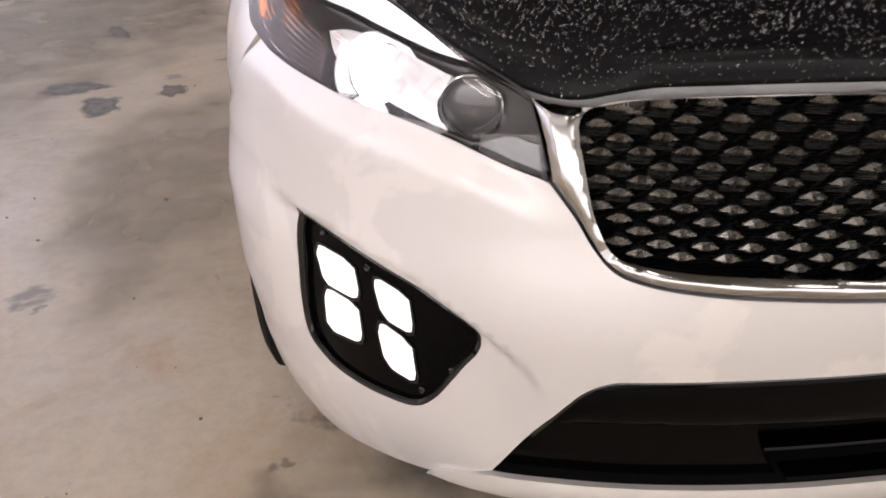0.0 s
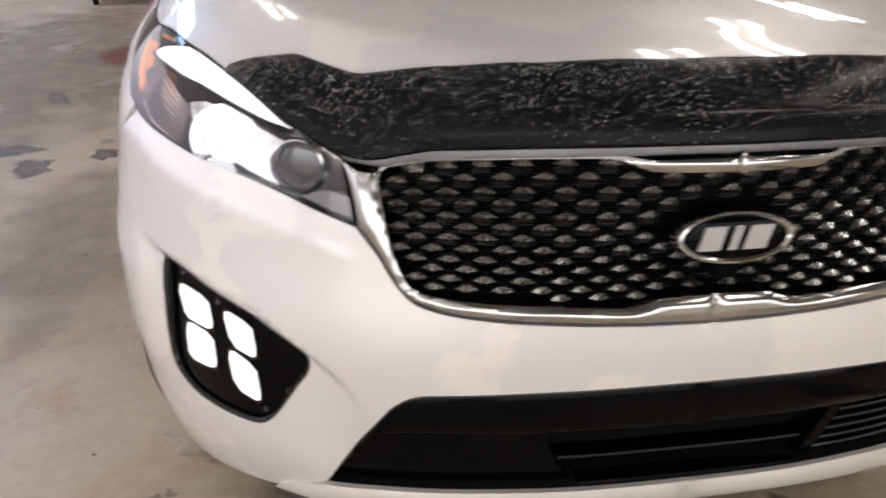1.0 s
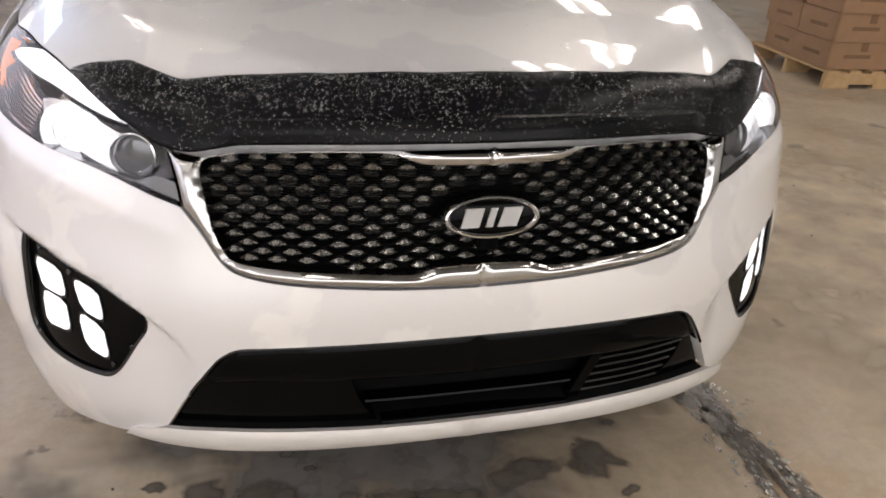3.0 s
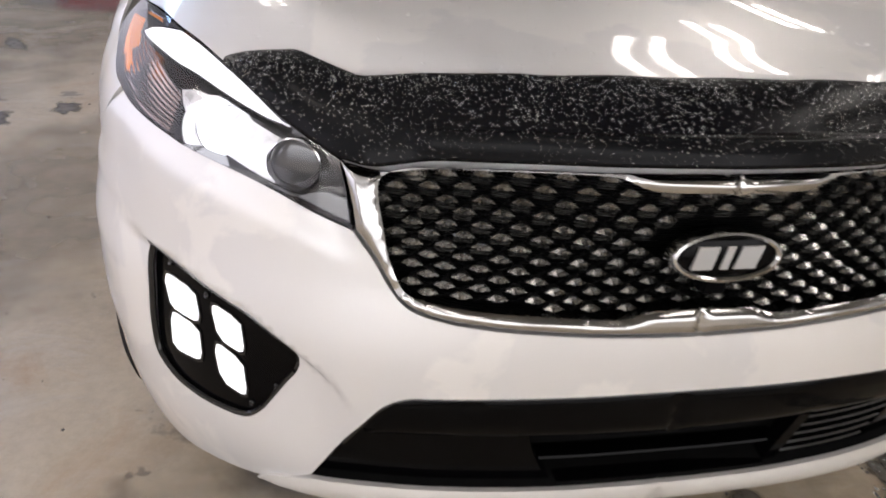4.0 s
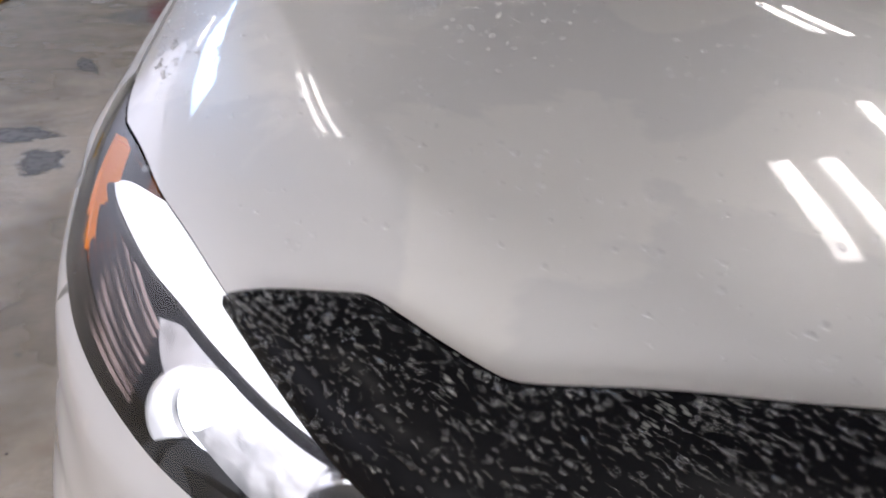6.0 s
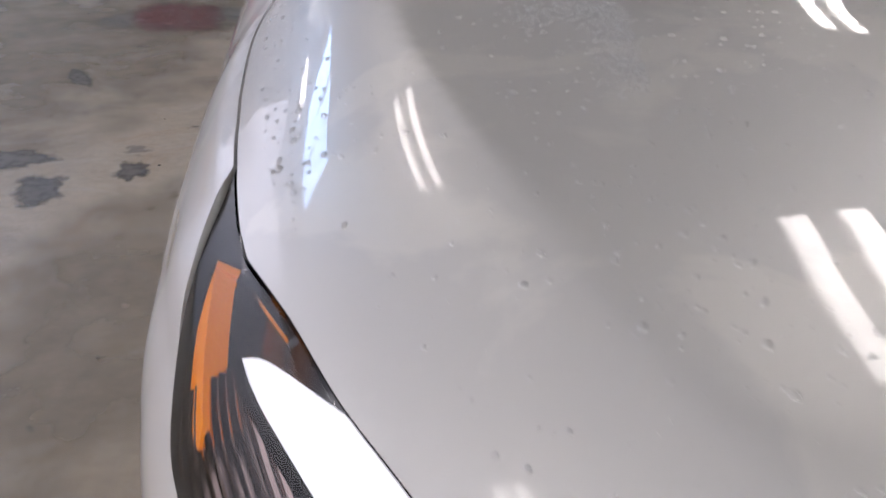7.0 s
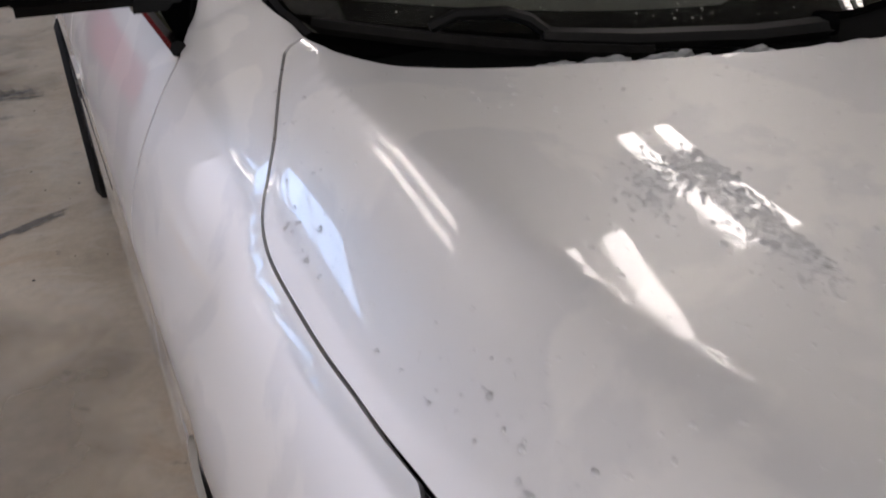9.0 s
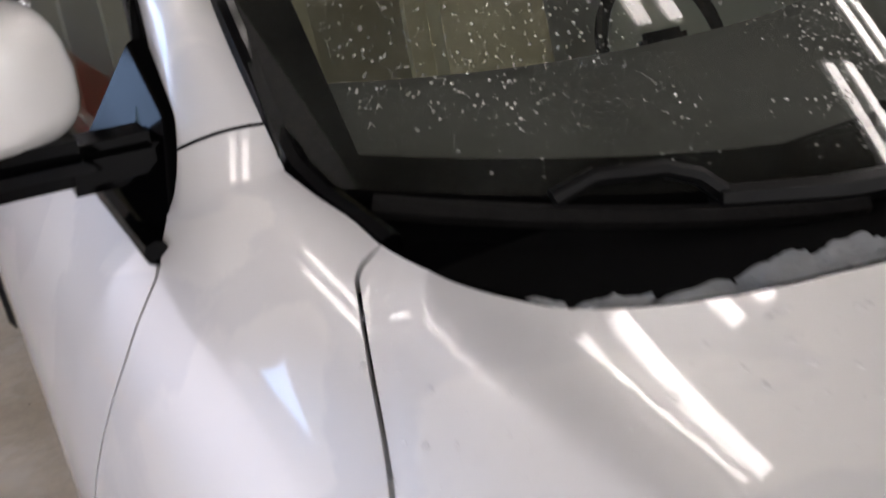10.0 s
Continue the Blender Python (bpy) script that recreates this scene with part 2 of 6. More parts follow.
def concrete():
    m = bpy.data.materials.new("worn_concrete")
    m.use_nodes = True
    nt = m.node_tree
    b = nt.nodes["Principled BSDF"]
    tc = nt.nodes.new("ShaderNodeTexCoord")

    def tex(scale, detail=8.0, rough=0.6, distort=0.0, stretch=None):
        n = nt.nodes.new("ShaderNodeTexNoise")
        n.inputs["Scale"].default_value = scale
        n.inputs["Detail"].default_value = detail
        n.inputs["Roughness"].default_value = rough
        n.inputs["Distortion"].default_value = distort
        if stretch:
            mp = nt.nodes.new("ShaderNodeMapping")
            mp.inputs["Scale"].default_value = stretch
            nt.links.new(tc.outputs["Object"], mp.inputs["Vector"])
            nt.links.new(mp.outputs["Vector"], n.inputs["Vector"])
        else:
            nt.links.new(tc.outputs["Object"], n.inputs["Vector"])
        return n.outputs["Fac"]

    def ramp(src, stops):
        r = nt.nodes.new("ShaderNodeValToRGB")
        while len(r.color_ramp.elements) < len(stops):
            r.color_ramp.elements.new(0.5)
        for e, (p, c) in zip(r.color_ramp.elements, stops):
            e.position, e.color = p, (*c, 1)
        nt.links.new(src, r.inputs["Fac"])
        return r.outputs["Color"]

    def mix(fac, a, c, mode="MIX"):
        x = nt.nodes.new("ShaderNodeMix")
        x.data_type, x.blend_type = "RGBA", mode
        if isinstance(fac, float):
            x.inputs["Factor"].default_value = fac
        else:
            nt.links.new(fac, x.inputs["Factor"])
        for key, v in (("A", a), ("B", c)):
            if isinstance(v, tuple):
                x.inputs[key].default_value = (*v, 1)
            else:
                nt.links.new(v, x.inputs[key])
        return x.outputs["Result"]

    base = ramp(tex(1.3, 10, 0.62, 0.4), [(0.28, (0.32, 0.255, 0.175)), (0.50, (0.51, 0.425, 0.31)), (0.72, (0.61, 0.525, 0.405))])
    grain = ramp(tex(26, 8, 0.72), [(0.3, (0.80, 0.80, 0.80)), (0.6, (1.04, 1.04, 1.04))])
    base = mix(0.75, base, grain, "MULTIPLY")
    swirl = ramp(tex(3.2, 12, 0.7, 1.6, (1, 1.5, 1)), [(0.50, (0, 0, 0)), (0.68, (1, 1, 1))])
    base = mix(swirl, base, mix(0.5, base, (0.58, 0.53, 0.46)))
    rust = ramp(tex(1.9, 9, 0.66, 0.8), [(0.56, (0, 0, 0)), (0.70, (1, 1, 1))])
    base = mix(rust, base, mix(0.5, base, (0.40, 0.235, 0.11)))
    oil = ramp(tex(2.7, 5, 0.55, 0.3), [(0.66, (0, 0, 0)), (0.70, (1, 1, 1))])
    base = mix(oil, base, mix(0.6, base, (0.10, 0.09, 0.08)))
    spots = ramp(tex(9, 3, 0.5, 0.2), [(0.70, (0, 0, 0)), (0.73, (1, 1, 1))])
    base = mix(spots, base, mix(0.55, base, (0.09, 0.08, 0.07)))
    nt.links.new(base, b.inputs["Base Color"])
    rr = nt.nodes.new("ShaderNodeMapRange")
    rr.inputs["To Min"].default_value, rr.inputs["To Max"].default_value = 0.28, 0.62
    nt.links.new(tex(4, 8, 0.6), rr.inputs["Value"])
    nt.links.new(rr.outputs["Result"], b.inputs["Roughness"])
    bp = nt.nodes.new("ShaderNodeBump")
    bp.inputs["Strength"].default_value, bp.inputs["Distance"].default_value = 0.14, 0.003
    nt.links.new(tex(55, 8, 0.7), bp.inputs["Height"])
    nt.links.new(bp.outputs["Normal"], b.inputs["Normal"])
    return m


CONCRETE = concrete()


def stain(name, color, rough, edge=0.55, scale=24):
    """Damp or oily film, or painted light and shade, on the floor that fades out raggedly along the point attribute
    "fade".
    """
    m = mat(name, color, rough, noise_scale=11, noise_amount=0.3, rough_var=0.1, bump=0.3, bump_scale=60)
    nt = m.node_tree
    at = nt.nodes.new("ShaderNodeAttribute")
    at.attribute_name = "fade"
    tc = nt.nodes.new("ShaderNodeTexCoord")
    n = nt.nodes.new("ShaderNodeTexNoise")
    n.inputs["Scale"].default_value = scale
    n.inputs["Detail"].default_value = 7
    nt.links.new(tc.outputs["Object"], n.inputs["Vector"])
    su = nt.nodes.new("ShaderNodeMath")
    su.operation = "MULTIPLY_ADD"
    su.inputs[1].default_value = 1.3
    nt.links.new(n.outputs["Fac"], su.inputs[0])
    nt.links.new(at.outputs["Fac"], su.inputs[2])
    mr = nt.nodes.new("ShaderNodeMapRange")
    mr.inputs["From Min"].default_value, mr.inputs["From Max"].default_value = 0.85, 0.85 + edge
    mr.interpolation_type = "SMOOTHSTEP"
    nt.links.new(su.outputs[0], mr.inputs["Value"])
    t = nt.nodes.new("ShaderNodeBsdfTransparent")
    x = nt.nodes.new("ShaderNodeMixShader")
    nt.links.new(mr.outputs["Result"], x.inputs[0])
    nt.links.new(t.outputs[0], x.inputs[1])
    nt.links.new(nt.nodes["Principled BSDF"].outputs[0], x.inputs[2])
    nt.links.new(x.outputs[0], nt.nodes["Material Output"].inputs["Surface"])
    return m


WET = stain("wet_concrete", (0.17, 0.155, 0.135), 0.16, 1.0)
DAMP = stain("damp_concrete", (0.15, 0.13, 0.108), 0.45, 0.95)
BROWNER = stain("darker_brown_concrete", (0.31, 0.25, 0.175), 0.6, 1.4, 3)
CAR_SHADE = stain("concrete_in_car_shade", (0.36, 0.30, 0.225), 0.6, 1.5, 3)
SHADE_WET = stain("shaded_wet_concrete", (0.15, 0.128, 0.10), 0.3, 1.4, 9)
WIDE_WET = stain("broad_damp_concrete", (0.225, 0.212, 0.195), 0.28, 1.1, 7)
FLOOR_LIGHT = stain("brightened_concrete", (0.74, 0.64, 0.49), 0.5, 1.5, 4)
GRIT = mat("dark_grit", (0.12, 0.105, 0.09), 0.7, noise_scale=30, noise_amount=0.3)


def filmed(m):
    """Dried water runs on clear coat: the coat's gloss varies in soft patches."""
    nt = m.node_tree
    tc = nt.nodes.new("ShaderNodeTexCoord")
    n = nt.nodes.new("ShaderNodeTexNoise")
    n.inputs["Scale"].default_value, n.inputs["Detail"].default_value, n.inputs["Distortion"].default_value = 4.5, 7, 0.5
    nt.links.new(tc.outputs["Object"], n.inputs["Vector"])
    mr = nt.nodes.new("ShaderNodeMapRange")
    mr.inputs["From Min"].default_value, mr.inputs["From Max"].default_value = 0.50, 0.58
    mr.inputs["To Min"].default_value, mr.inputs["To Max"].default_value = 0.0, 0.004
    nt.links.new(n.outputs["Fac"], mr.inputs["Value"])
    nt.links.new(mr.outputs["Result"], nt.nodes["Principled BSDF"].inputs["Coat Roughness"])
    b = nt.nodes["Principled BSDF"]
    old = b.inputs["Base Color"].links[0].from_socket
    fm = nt.nodes.new("ShaderNodeMapRange")
    fm.inputs["From Min"].default_value, fm.inputs["From Max"].default_value = 0.50, 0.535
    fm.inputs["To Min"].default_value, fm.inputs["To Max"].default_value = 0.0, 0.60
    nt.links.new(n.outputs["Fac"], fm.inputs["Value"])
    mx = nt.nodes.new("ShaderNodeMix")
    mx.data_type = "RGBA"
    mx.inputs["B"].default_value = (0.89, 0.88, 0.85, 1)
    nt.links.new(fm.outputs["Result"], mx.inputs["Factor"])
    nt.links.new(old, mx.inputs["A"])
    nt.links.new(mx.outputs["Result"], b.inputs["Base Color"])


filmed(WHITE)


# ---- mesh tools ----
def link(name, verts, faces, material, parent=None, label="", smooth=True, normals=None, sharp=None):
    me = bpy.data.meshes.new(name)
    me.from_pydata([tuple(v) for v in verts], [], faces)
    me.materials.append(material)
    if smooth:
        me.polygons.foreach_set("use_smooth", [True] * len(me.polygons))
    if normals is not None:
        me.normals_split_custom_set_from_vertices([tuple(n) for n in normals])
    elif sharp:
        me.set_sharp_from_angle(angle=radians(sharp))
    me.update()
    ob = new(name, me)
    if parent is not None:
        ob.parent = parent
    if label:
        ob["label"] = label
    return ob


def part(name, bm, material, parent=None, label="", smooth=30):
    me = bpy.data.meshes.new(name)
    bmesh.ops.recalc_face_normals(bm, faces=bm.faces)
    bm.to_mesh(me)
    bm.free()
    me.materials.append(material)
    if smooth:
        me.polygons.foreach_set("use_smooth", [True] * len(me.polygons))
        me.set_sharp_from_angle(angle=radians(smooth))
    ob = new(name, me)
    if parent is not None:
        ob.parent = parent
    if label:
        ob["label"] = label
    return ob


def empty(name, label, category, group="", kind=""):
    return tagged(new(name), label, category, group, kind)


def box_bm(x0, y0, z0, x1, y1, z1, bevel=0.0, bm=None):
    own = bmesh.new()
    bmesh.ops.create_cube(own, size=1)
    for v in own.verts:
        v.co = Vector(((x0 + x1) / 2 + v.co.x * (x1 - x0), (y0 + y1) / 2 + v.co.y * (y1 - y0), (z0 + z1) / 2 + v.co.z * (z1 - z0)))
    if bevel:
        bmesh.ops.bevel(own, geom=own.edges[:], offset=bevel, segments=2, affect="EDGES", clamp_overlap=True)
    if bm is None:
        return own
    me = bpy.data.meshes.new("tmp")
    own.to_mesh(me)
    own.free()
    bm.from_mesh(me)
    bpy.data.meshes.remove(me)
    return bm


def tube_bm(pts, radius, sides=8, bm=None, closed=False):
    bm = bm or bmesh.new()
    pts = [Vector(p) for p in pts]
    rings = []
    n = len(pts)
    for i, p in enumerate(pts):
        a, b = (pts[(i - 1) % n], pts[(i + 1) % n]) if closed else (pts[max(i - 1, 0)], pts[min(i + 1, n - 1)])
        t = (b - a).normalized()
        u = t.cross(Vector((0, 0, 1)) if abs(t.z) < 0.9 else Vector((1, 0, 0))).normalized()
        w = t.cross(u)
        r = radius[i] if isinstance(radius, (list, tuple)) else radius
        rings.append([bm.verts.new(p + (u * math.cos(k * math.tau / sides) + w * math.sin(k * math.tau / sides)) * r) for k in range(sides)])
    for i in range(n if closed else n - 1):
        a, b = rings[i], rings[(i + 1) % n]
        for k in range(sides):
            bm.faces.new((a[k], a[(k + 1) % sides], b[(k + 1) % sides], b[k]))
    if not closed:
        bm.faces.new(rings[0][::-1])
        bm.faces.new(rings[-1])
    return bm


def revolve_bm(profile, centre, axis="x", steps=48):
    # profile: (radius, offset along the axis)
    bm = bmesh.new()
    rings = []
    for k in range(steps):
        a = math.tau * k / steps
        ring = []
        for r, o in profile:
            c, s = r * math.cos(a), r * math.sin(a)
            v = {"x": (o, c, s), "y": (c, o, s), "z": (c, s, o)}[axis]
            ring.append(bm.verts.new(Vector(centre) + Vector(v)))
        rings.append(ring)
    for k in range(steps):
        a, b = rings[k], rings[(k + 1) % steps]
        for i in range(len(profile) - 1):
            bm.faces.new((a[i], a[i + 1], b[i + 1], b[i]))
    return bm


# ---- the car's skin: one smooth form from which every panel is cut ----
ZK = np.array([.15, .22, .32, .45, .6, .72, .85, 1.0])
FRONT = np.array([0.0956, 0.0458, 0.0117, -0.0019, -0.0010, 0.0135, 0.0000, -0.0260])
WIDTH = 0.9573 + np.array([-0.0503, -0.0194, 0.0006, 0.0064, 0.0074, 0.0043, 0.0110, 0.0043])
YK = np.array([0., .1, .25, .5, .8, 1.1, 1.4])
CROWN = np.array([0.9296, 0.9797, 1.0163, 1.0578, 1.1044, 1.1479, 1.1854])
NOSE, POWER = 0.7446, 2.9658


def cubic(x, xk, yk):
    m = np.gradient(yk, xk)
    i = np.clip(np.searchsorted(xk, x) - 1, 0, len(xk) - 2)
    h = xk[i + 1] - xk[i]
    t = np.clip((x - xk[i]) / h, 0, 1)
    v = (2 * t**3 - 3 * t**2 + 1) * yk[i] + (t**3 - 2 * t**2 + t) * h * m[i] + (3 * t**2 - 2 * t**3) * yk[i + 1] + (t**3 - t**2) * h * m[i + 1]
    return v + np.where(x < xk[0], (x - xk[0]) * m[0], 0) + np.where(x > xk[-1], (x - xk[-1]) * m[-1], 0)


def smooth(t):
    t = np.clip(t, 0, 1)
    return t * t * (3 - 2 * t)


def skin(X):
    """Signed distance to the car's outer skin, about in metres."""
    x, y, z = np.abs(X[..., 0]), X[..., 1], X[..., 2]
    w = cubic(z, ZK, WIDTH)
    a, b = x / w, np.maximum(NOSE + cubic(z, ZK, FRONT) - y, 0) / NOSE
    side = (a**POWER + b * b - 1) / np.sqrt((POWER * np.maximum(a, .05)**(POWER - 1) / w)**2 + (2 * b / NOSE)**2 + 1e-6)
    top = (z - cubic(np.minimum(y, 1.55), YK, CROWN) + 0.0298 * x * x) * 0.97
    k = 0.0757 + 0.2994 * smooth(np.maximum(x / .5, y / .5))
    h = np.maximum(k - np.abs(side - top), 0) / k
    return np.maximum(side, top) + h * h * k / 4


def skin_normal(X):
    e = 2e-4
    g = np.stack([(skin(X + e * d) - skin(X - e * d)) for d in np.eye(3)], -1)
    return g / np.linalg.norm(g, axis=-1, keepdims=True)


def onto(X, off=0.0):
    X = np.array(X, float)
    for _ in range(5):
        X = X - (skin(X) - off)[..., None] * skin_normal(X)
    return X


def shoot(o, d, off=0.0, reach=1.2, steps=160):
    """First points at which rays meet the skin."""
    s = np.linspace(0, reach, steps)
    v = skin(o[:, None] + s[None, :, None] * d) - off
    i = np.argmax(v < 0, axis=1)
    ok = v[np.arange(len(o)), i] < 0
    a, b = s[np.maximum(i - 1, 0)], s[i]
    for _ in range(22):
        m = (a + b) / 2
        inside = skin(o + m[:, None] * d) - off < 0
        a, b = np.where(inside, a, m), np.where(inside, m, b)
    return o + b[:, None] * d, ok


def spline(pts, ds):
    P = np.array(pts, float)
    if len(P) == 2:
        n = max(1, int(np.ceil(np.linalg.norm(P[1] - P[0]) / ds)))
        return np.array([P[0] + (P[1] - P[0]) * i / n for i in range(n + 1)])
    Q = np.vstack([2 * P[0] - P[1], P, 2 * P[-1] - P[-2]])
    out = []
    for i in range(1, len(Q) - 2):
        n = max(1, int(np.ceil(np.linalg.norm(Q[i + 1] - Q[i]) / ds)))
        for k in range(n):
            t = k / n
            out.append(0.5 * (2 * Q[i] + (Q[i + 1] - Q[i - 1]) * t + (2 * Q[i - 1] - 5 * Q[i] + 4 * Q[i + 1] - Q[i + 2]) * t * t
                              + (3 * Q[i] - Q[i - 1] - 3 * Q[i + 1] + Q[i + 2]) * t**3))
    out.append(P[-1])
    return np.array(out)


def loop(segs, ds):
    return np.vstack([spline(s, ds)[:-1] for s in segs])


def inside(p, poly):
    x, y = p[:, 0:1], p[:, 1:2]
    a, b = poly, np.roll(poly, -1, 0)
    cross = ((a[:, 1] > y) != (b[:, 1] > y)) & (x < (b[:, 0] - a[:, 0]) * (y - a[:, 1]) / (b[:, 1] - a[:, 1] + 1e-12) + a[:, 0])
    return cross.sum(1) % 2 == 1


def edge_distance(p, poly):
    a, b = poly, np.roll(poly, -1, 0)
    ab = b - a
    t = np.clip(((p[:, None] - a) * ab).sum(-1) / ((ab * ab).sum(-1) + 1e-12), 0, 1)
    return np.linalg.norm(p[:, None] - a - t[..., None] * ab, axis=-1).min(1)


def shrink(poly, gap):
    nx, pv = np.roll(poly, -1, 0), np.roll(poly, 1, 0)
    t = nx - pv
    t /= np.linalg.norm(t, axis=1, keepdims=True) + 1e-12
    n = np.stack([-t[:, 1], t[:, 0]], 1)
    area = (poly[:, 0] * nx[:, 1] - nx[:, 0] * poly[:, 1]).sum()
    return poly + n * gap * (1 if area > 0 else -1)


def panel(name, segs, way, material, parent=None, label="", off=0.0, ds=0.012, grid=0.024, gap=0.0018, flange=0.012, mirror=False, side=-1,
          holes=(), shape=None, crown=None):
    """A sheet cut from the skin along an outline given in space, with turned-in edges. mirror: the outline is the half at x < 0 and
    closes along x = 0. side=1: its twin at x > 0. shape(X): metres out of the skin. crown: (height, width) of rounded edges."""
    way = np.array(way, float) / np.linalg.norm(way)
    u = np.cross(way, (0, 0, 1.0) if abs(way[2]) < 0.8 else (0, 1.0, 0))
    u /= np.linalg.norm(u)
    v = np.cross(way, u)
    basis = np.stack([u, v], 1)
    loops3 = [loop(segs, ds)] + [loop(h, ds) for h in holes]
    loops3 = [np.where(np.abs(L[:, :1]) < 1e-4, L, onto(L, off)) for L in loops3]
    for L in loops3:
        flat = np.abs(L[:, 0]) < 1e-4
        if flat.any():
            w0 = way * np.array([0, 1, 1]) / np.linalg.norm(way[1:])
            hit, ok = shoot(L[flat] * np.array([0, 1, 1]) + w0 * 0.2, -w0, off, 0.5)
            L[flat] = np.where(ok[:, None], hit, L[flat])
            L[flat, 0] = 0
    loops2 = []
    for k, L in enumerate(loops3):
        p2 = shrink(L @ basis, gap if k == 0 else -gap)
        if mirror:
            fixed = np.abs(L[:, 0]) < 1e-4
            p2[fixed] = (L @ basis)[fixed]
        loops2.append(p2)
    outer, inner = loops2[0], loops2[1:]
    lo, hi = outer.min(0), outer.max(0)
    gx, gy = np.meshgrid(np.arange(lo[0], hi[0], grid), np.arange(lo[1], hi[1], grid * 0.87))
    gx = gx + (np.arange(gx.shape[0]) % 2)[:, None] * grid / 2
    g = np.stack([gx.ravel(), gy.ravel()], 1)
    g = g[inside(g, outer)]
    if len(g):
        keep = edge_distance(g, outer) > grid * 0.45
        for h in inner:
            keep &= ~inside(g, h) & (edge_distance(g, h) > grid * 0.45)
        g = g[keep]
    pts, edges = [], []
    for p2 in loops2:
        k0, n = len(pts), len(p2)
        pts += [tuple(q) for q in p2]
        edges += [(k0 + i, k0 + (i + 1) % n) for i in range(n)]
    nb = len(pts)
    pts += [tuple(q) for q in g]
    res = delaunay_2d_cdt([Vector(q) for q in pts], edges, [], 0, 1e-6)
    V2 = np.array([tuple(q) for q in res[0]])
    tri = np.array([tuple(f) for f in res[2]])
    c = V2[tri].mean(1)
    ok = inside(c, outer)
    for h in inner:
        ok &= ~inside(c, h)
    tri = tri[ok]
    d = V2[tri]
    ccw = (d[:, 1, 0] - d[:, 0, 0]) * (d[:, 2, 1] - d[:, 0, 1]) - (d[:, 2, 0] - d[:, 0, 0]) * (d[:, 1, 1] - d[:, 0, 1])
    tri = tri[np.abs(ccw) > 1e-12]
    ccw = ccw[np.abs(ccw) > 1e-12]
    tri[ccw < 0] = tri[ccw < 0][:, ::-1]
    b3 = np.vstack(loops3)
    s0 = (b3 @ way).max() + 0.12
    o = V2 @ basis.T + s0 * way
    X, hit = shoot(o, -way, off, reach=(b3 @ way).max() - (b3 @ way).min() + 0.30, steps=200)
    rim, src = [], []
    for i, orig in enumerate(res[3]):
        for k in orig:
            if k < nb:
                rim.append(i)
                src.append(k)
    rim, q = np.array(rim), b3[np.array(src)]
    fix = q + (V2[rim] - q @ basis) @ basis.T
    flat = np.abs(q[:, 0]) < 1e-4 if mirror else np.zeros(len(q), bool)
    fix[~flat] = onto(fix[~flat], off)
    X[rim] = fix
    if not hit.all():
        bad = ~hit
        X[bad] = onto(X[bad], off)
    N = skin_normal(X)
    if mirror:
        mid = np.abs(X[:, 0]) < 2e-4
        X[mid, 0], N[mid, 0] = 0, 0
    if crown:
        r = edge_distance(V2, outer)
        for h in inner:
            r = np.minimum(r, edge_distance(V2, h))
        X = X + N * (crown[0] * (1 - (1 - np.minimum(r / crown[1], 1))**2))[:, None]
    if shape:
        e = 1e-3
        gr = np.stack([(shape(X + e * q) - shape(X - e * q)) / (2 * e) for q in np.eye(3)], -1)
        N2 = N - (gr - (gr * N).sum(1, keepdims=True) * N)
        X = X + N * shape(X)[:, None]
        N = N2 / np.linalg.norm(N2, axis=1, keepdims=True)
    used = np.unique(tri)
    remap = -np.ones(len(X), int)
    remap[used] = np.arange(len(used))
    X, N, tri = X[used], N[used], remap[tri]
    faces = [tuple(int(i) for i in f) for f in tri]
    verts, norms = [*X], [*N]
    if flange:
        seen = {}
        for f in faces:
            for a, b in ((f[0], f[1]), (f[1], f[2]), (f[2], f[0])):
                seen[(a, b)] = True
        top, low = {}, {}
        for a, b in [e for e in seen if (e[1], e[0]) not in seen]:
            if mirror and abs(X[a][0]) < 2e-4 and abs(X[b][0]) < 2e-4:
                continue
            out = np.cross(X[b] - X[a], N[a])
            out = out / (np.linalg.norm(out) + 1e-9)
            for i in (a, b):
                if i not in top:
                    top[i] = len(verts)
                    verts.append(X[i])
                    norms.append(out)
                    low[i] = len(verts)
                    verts.append(X[i] - N[i] * flange - out * 0.002)
                    norms.append(out)
            faces.append((top[b], top[a], low[a], low[b]))
    verts, norms = np.array(verts), np.array(norms)
    if mirror:
        n0 = len(verts)
        m = verts * np.array([-1, 1, 1])
        index = np.where(np.abs(verts[:, 0]) < 1e-6, np.arange(n0), np.arange(n0) + n0)
        faces += [tuple(int(index[i]) for i in f[::-1]) for f in faces]
        verts, norms = np.vstack([verts, m]), np.vstack([norms, norms * np.array([-1, 1, 1])])
    if side > 0:
        verts, norms = verts * np.array([-1, 1, 1]), norms * np.array([-1, 1, 1])
        faces = [f[::-1] for f in faces]
    return link(name, verts, faces, material, parent, label, True, None if crown else norms)


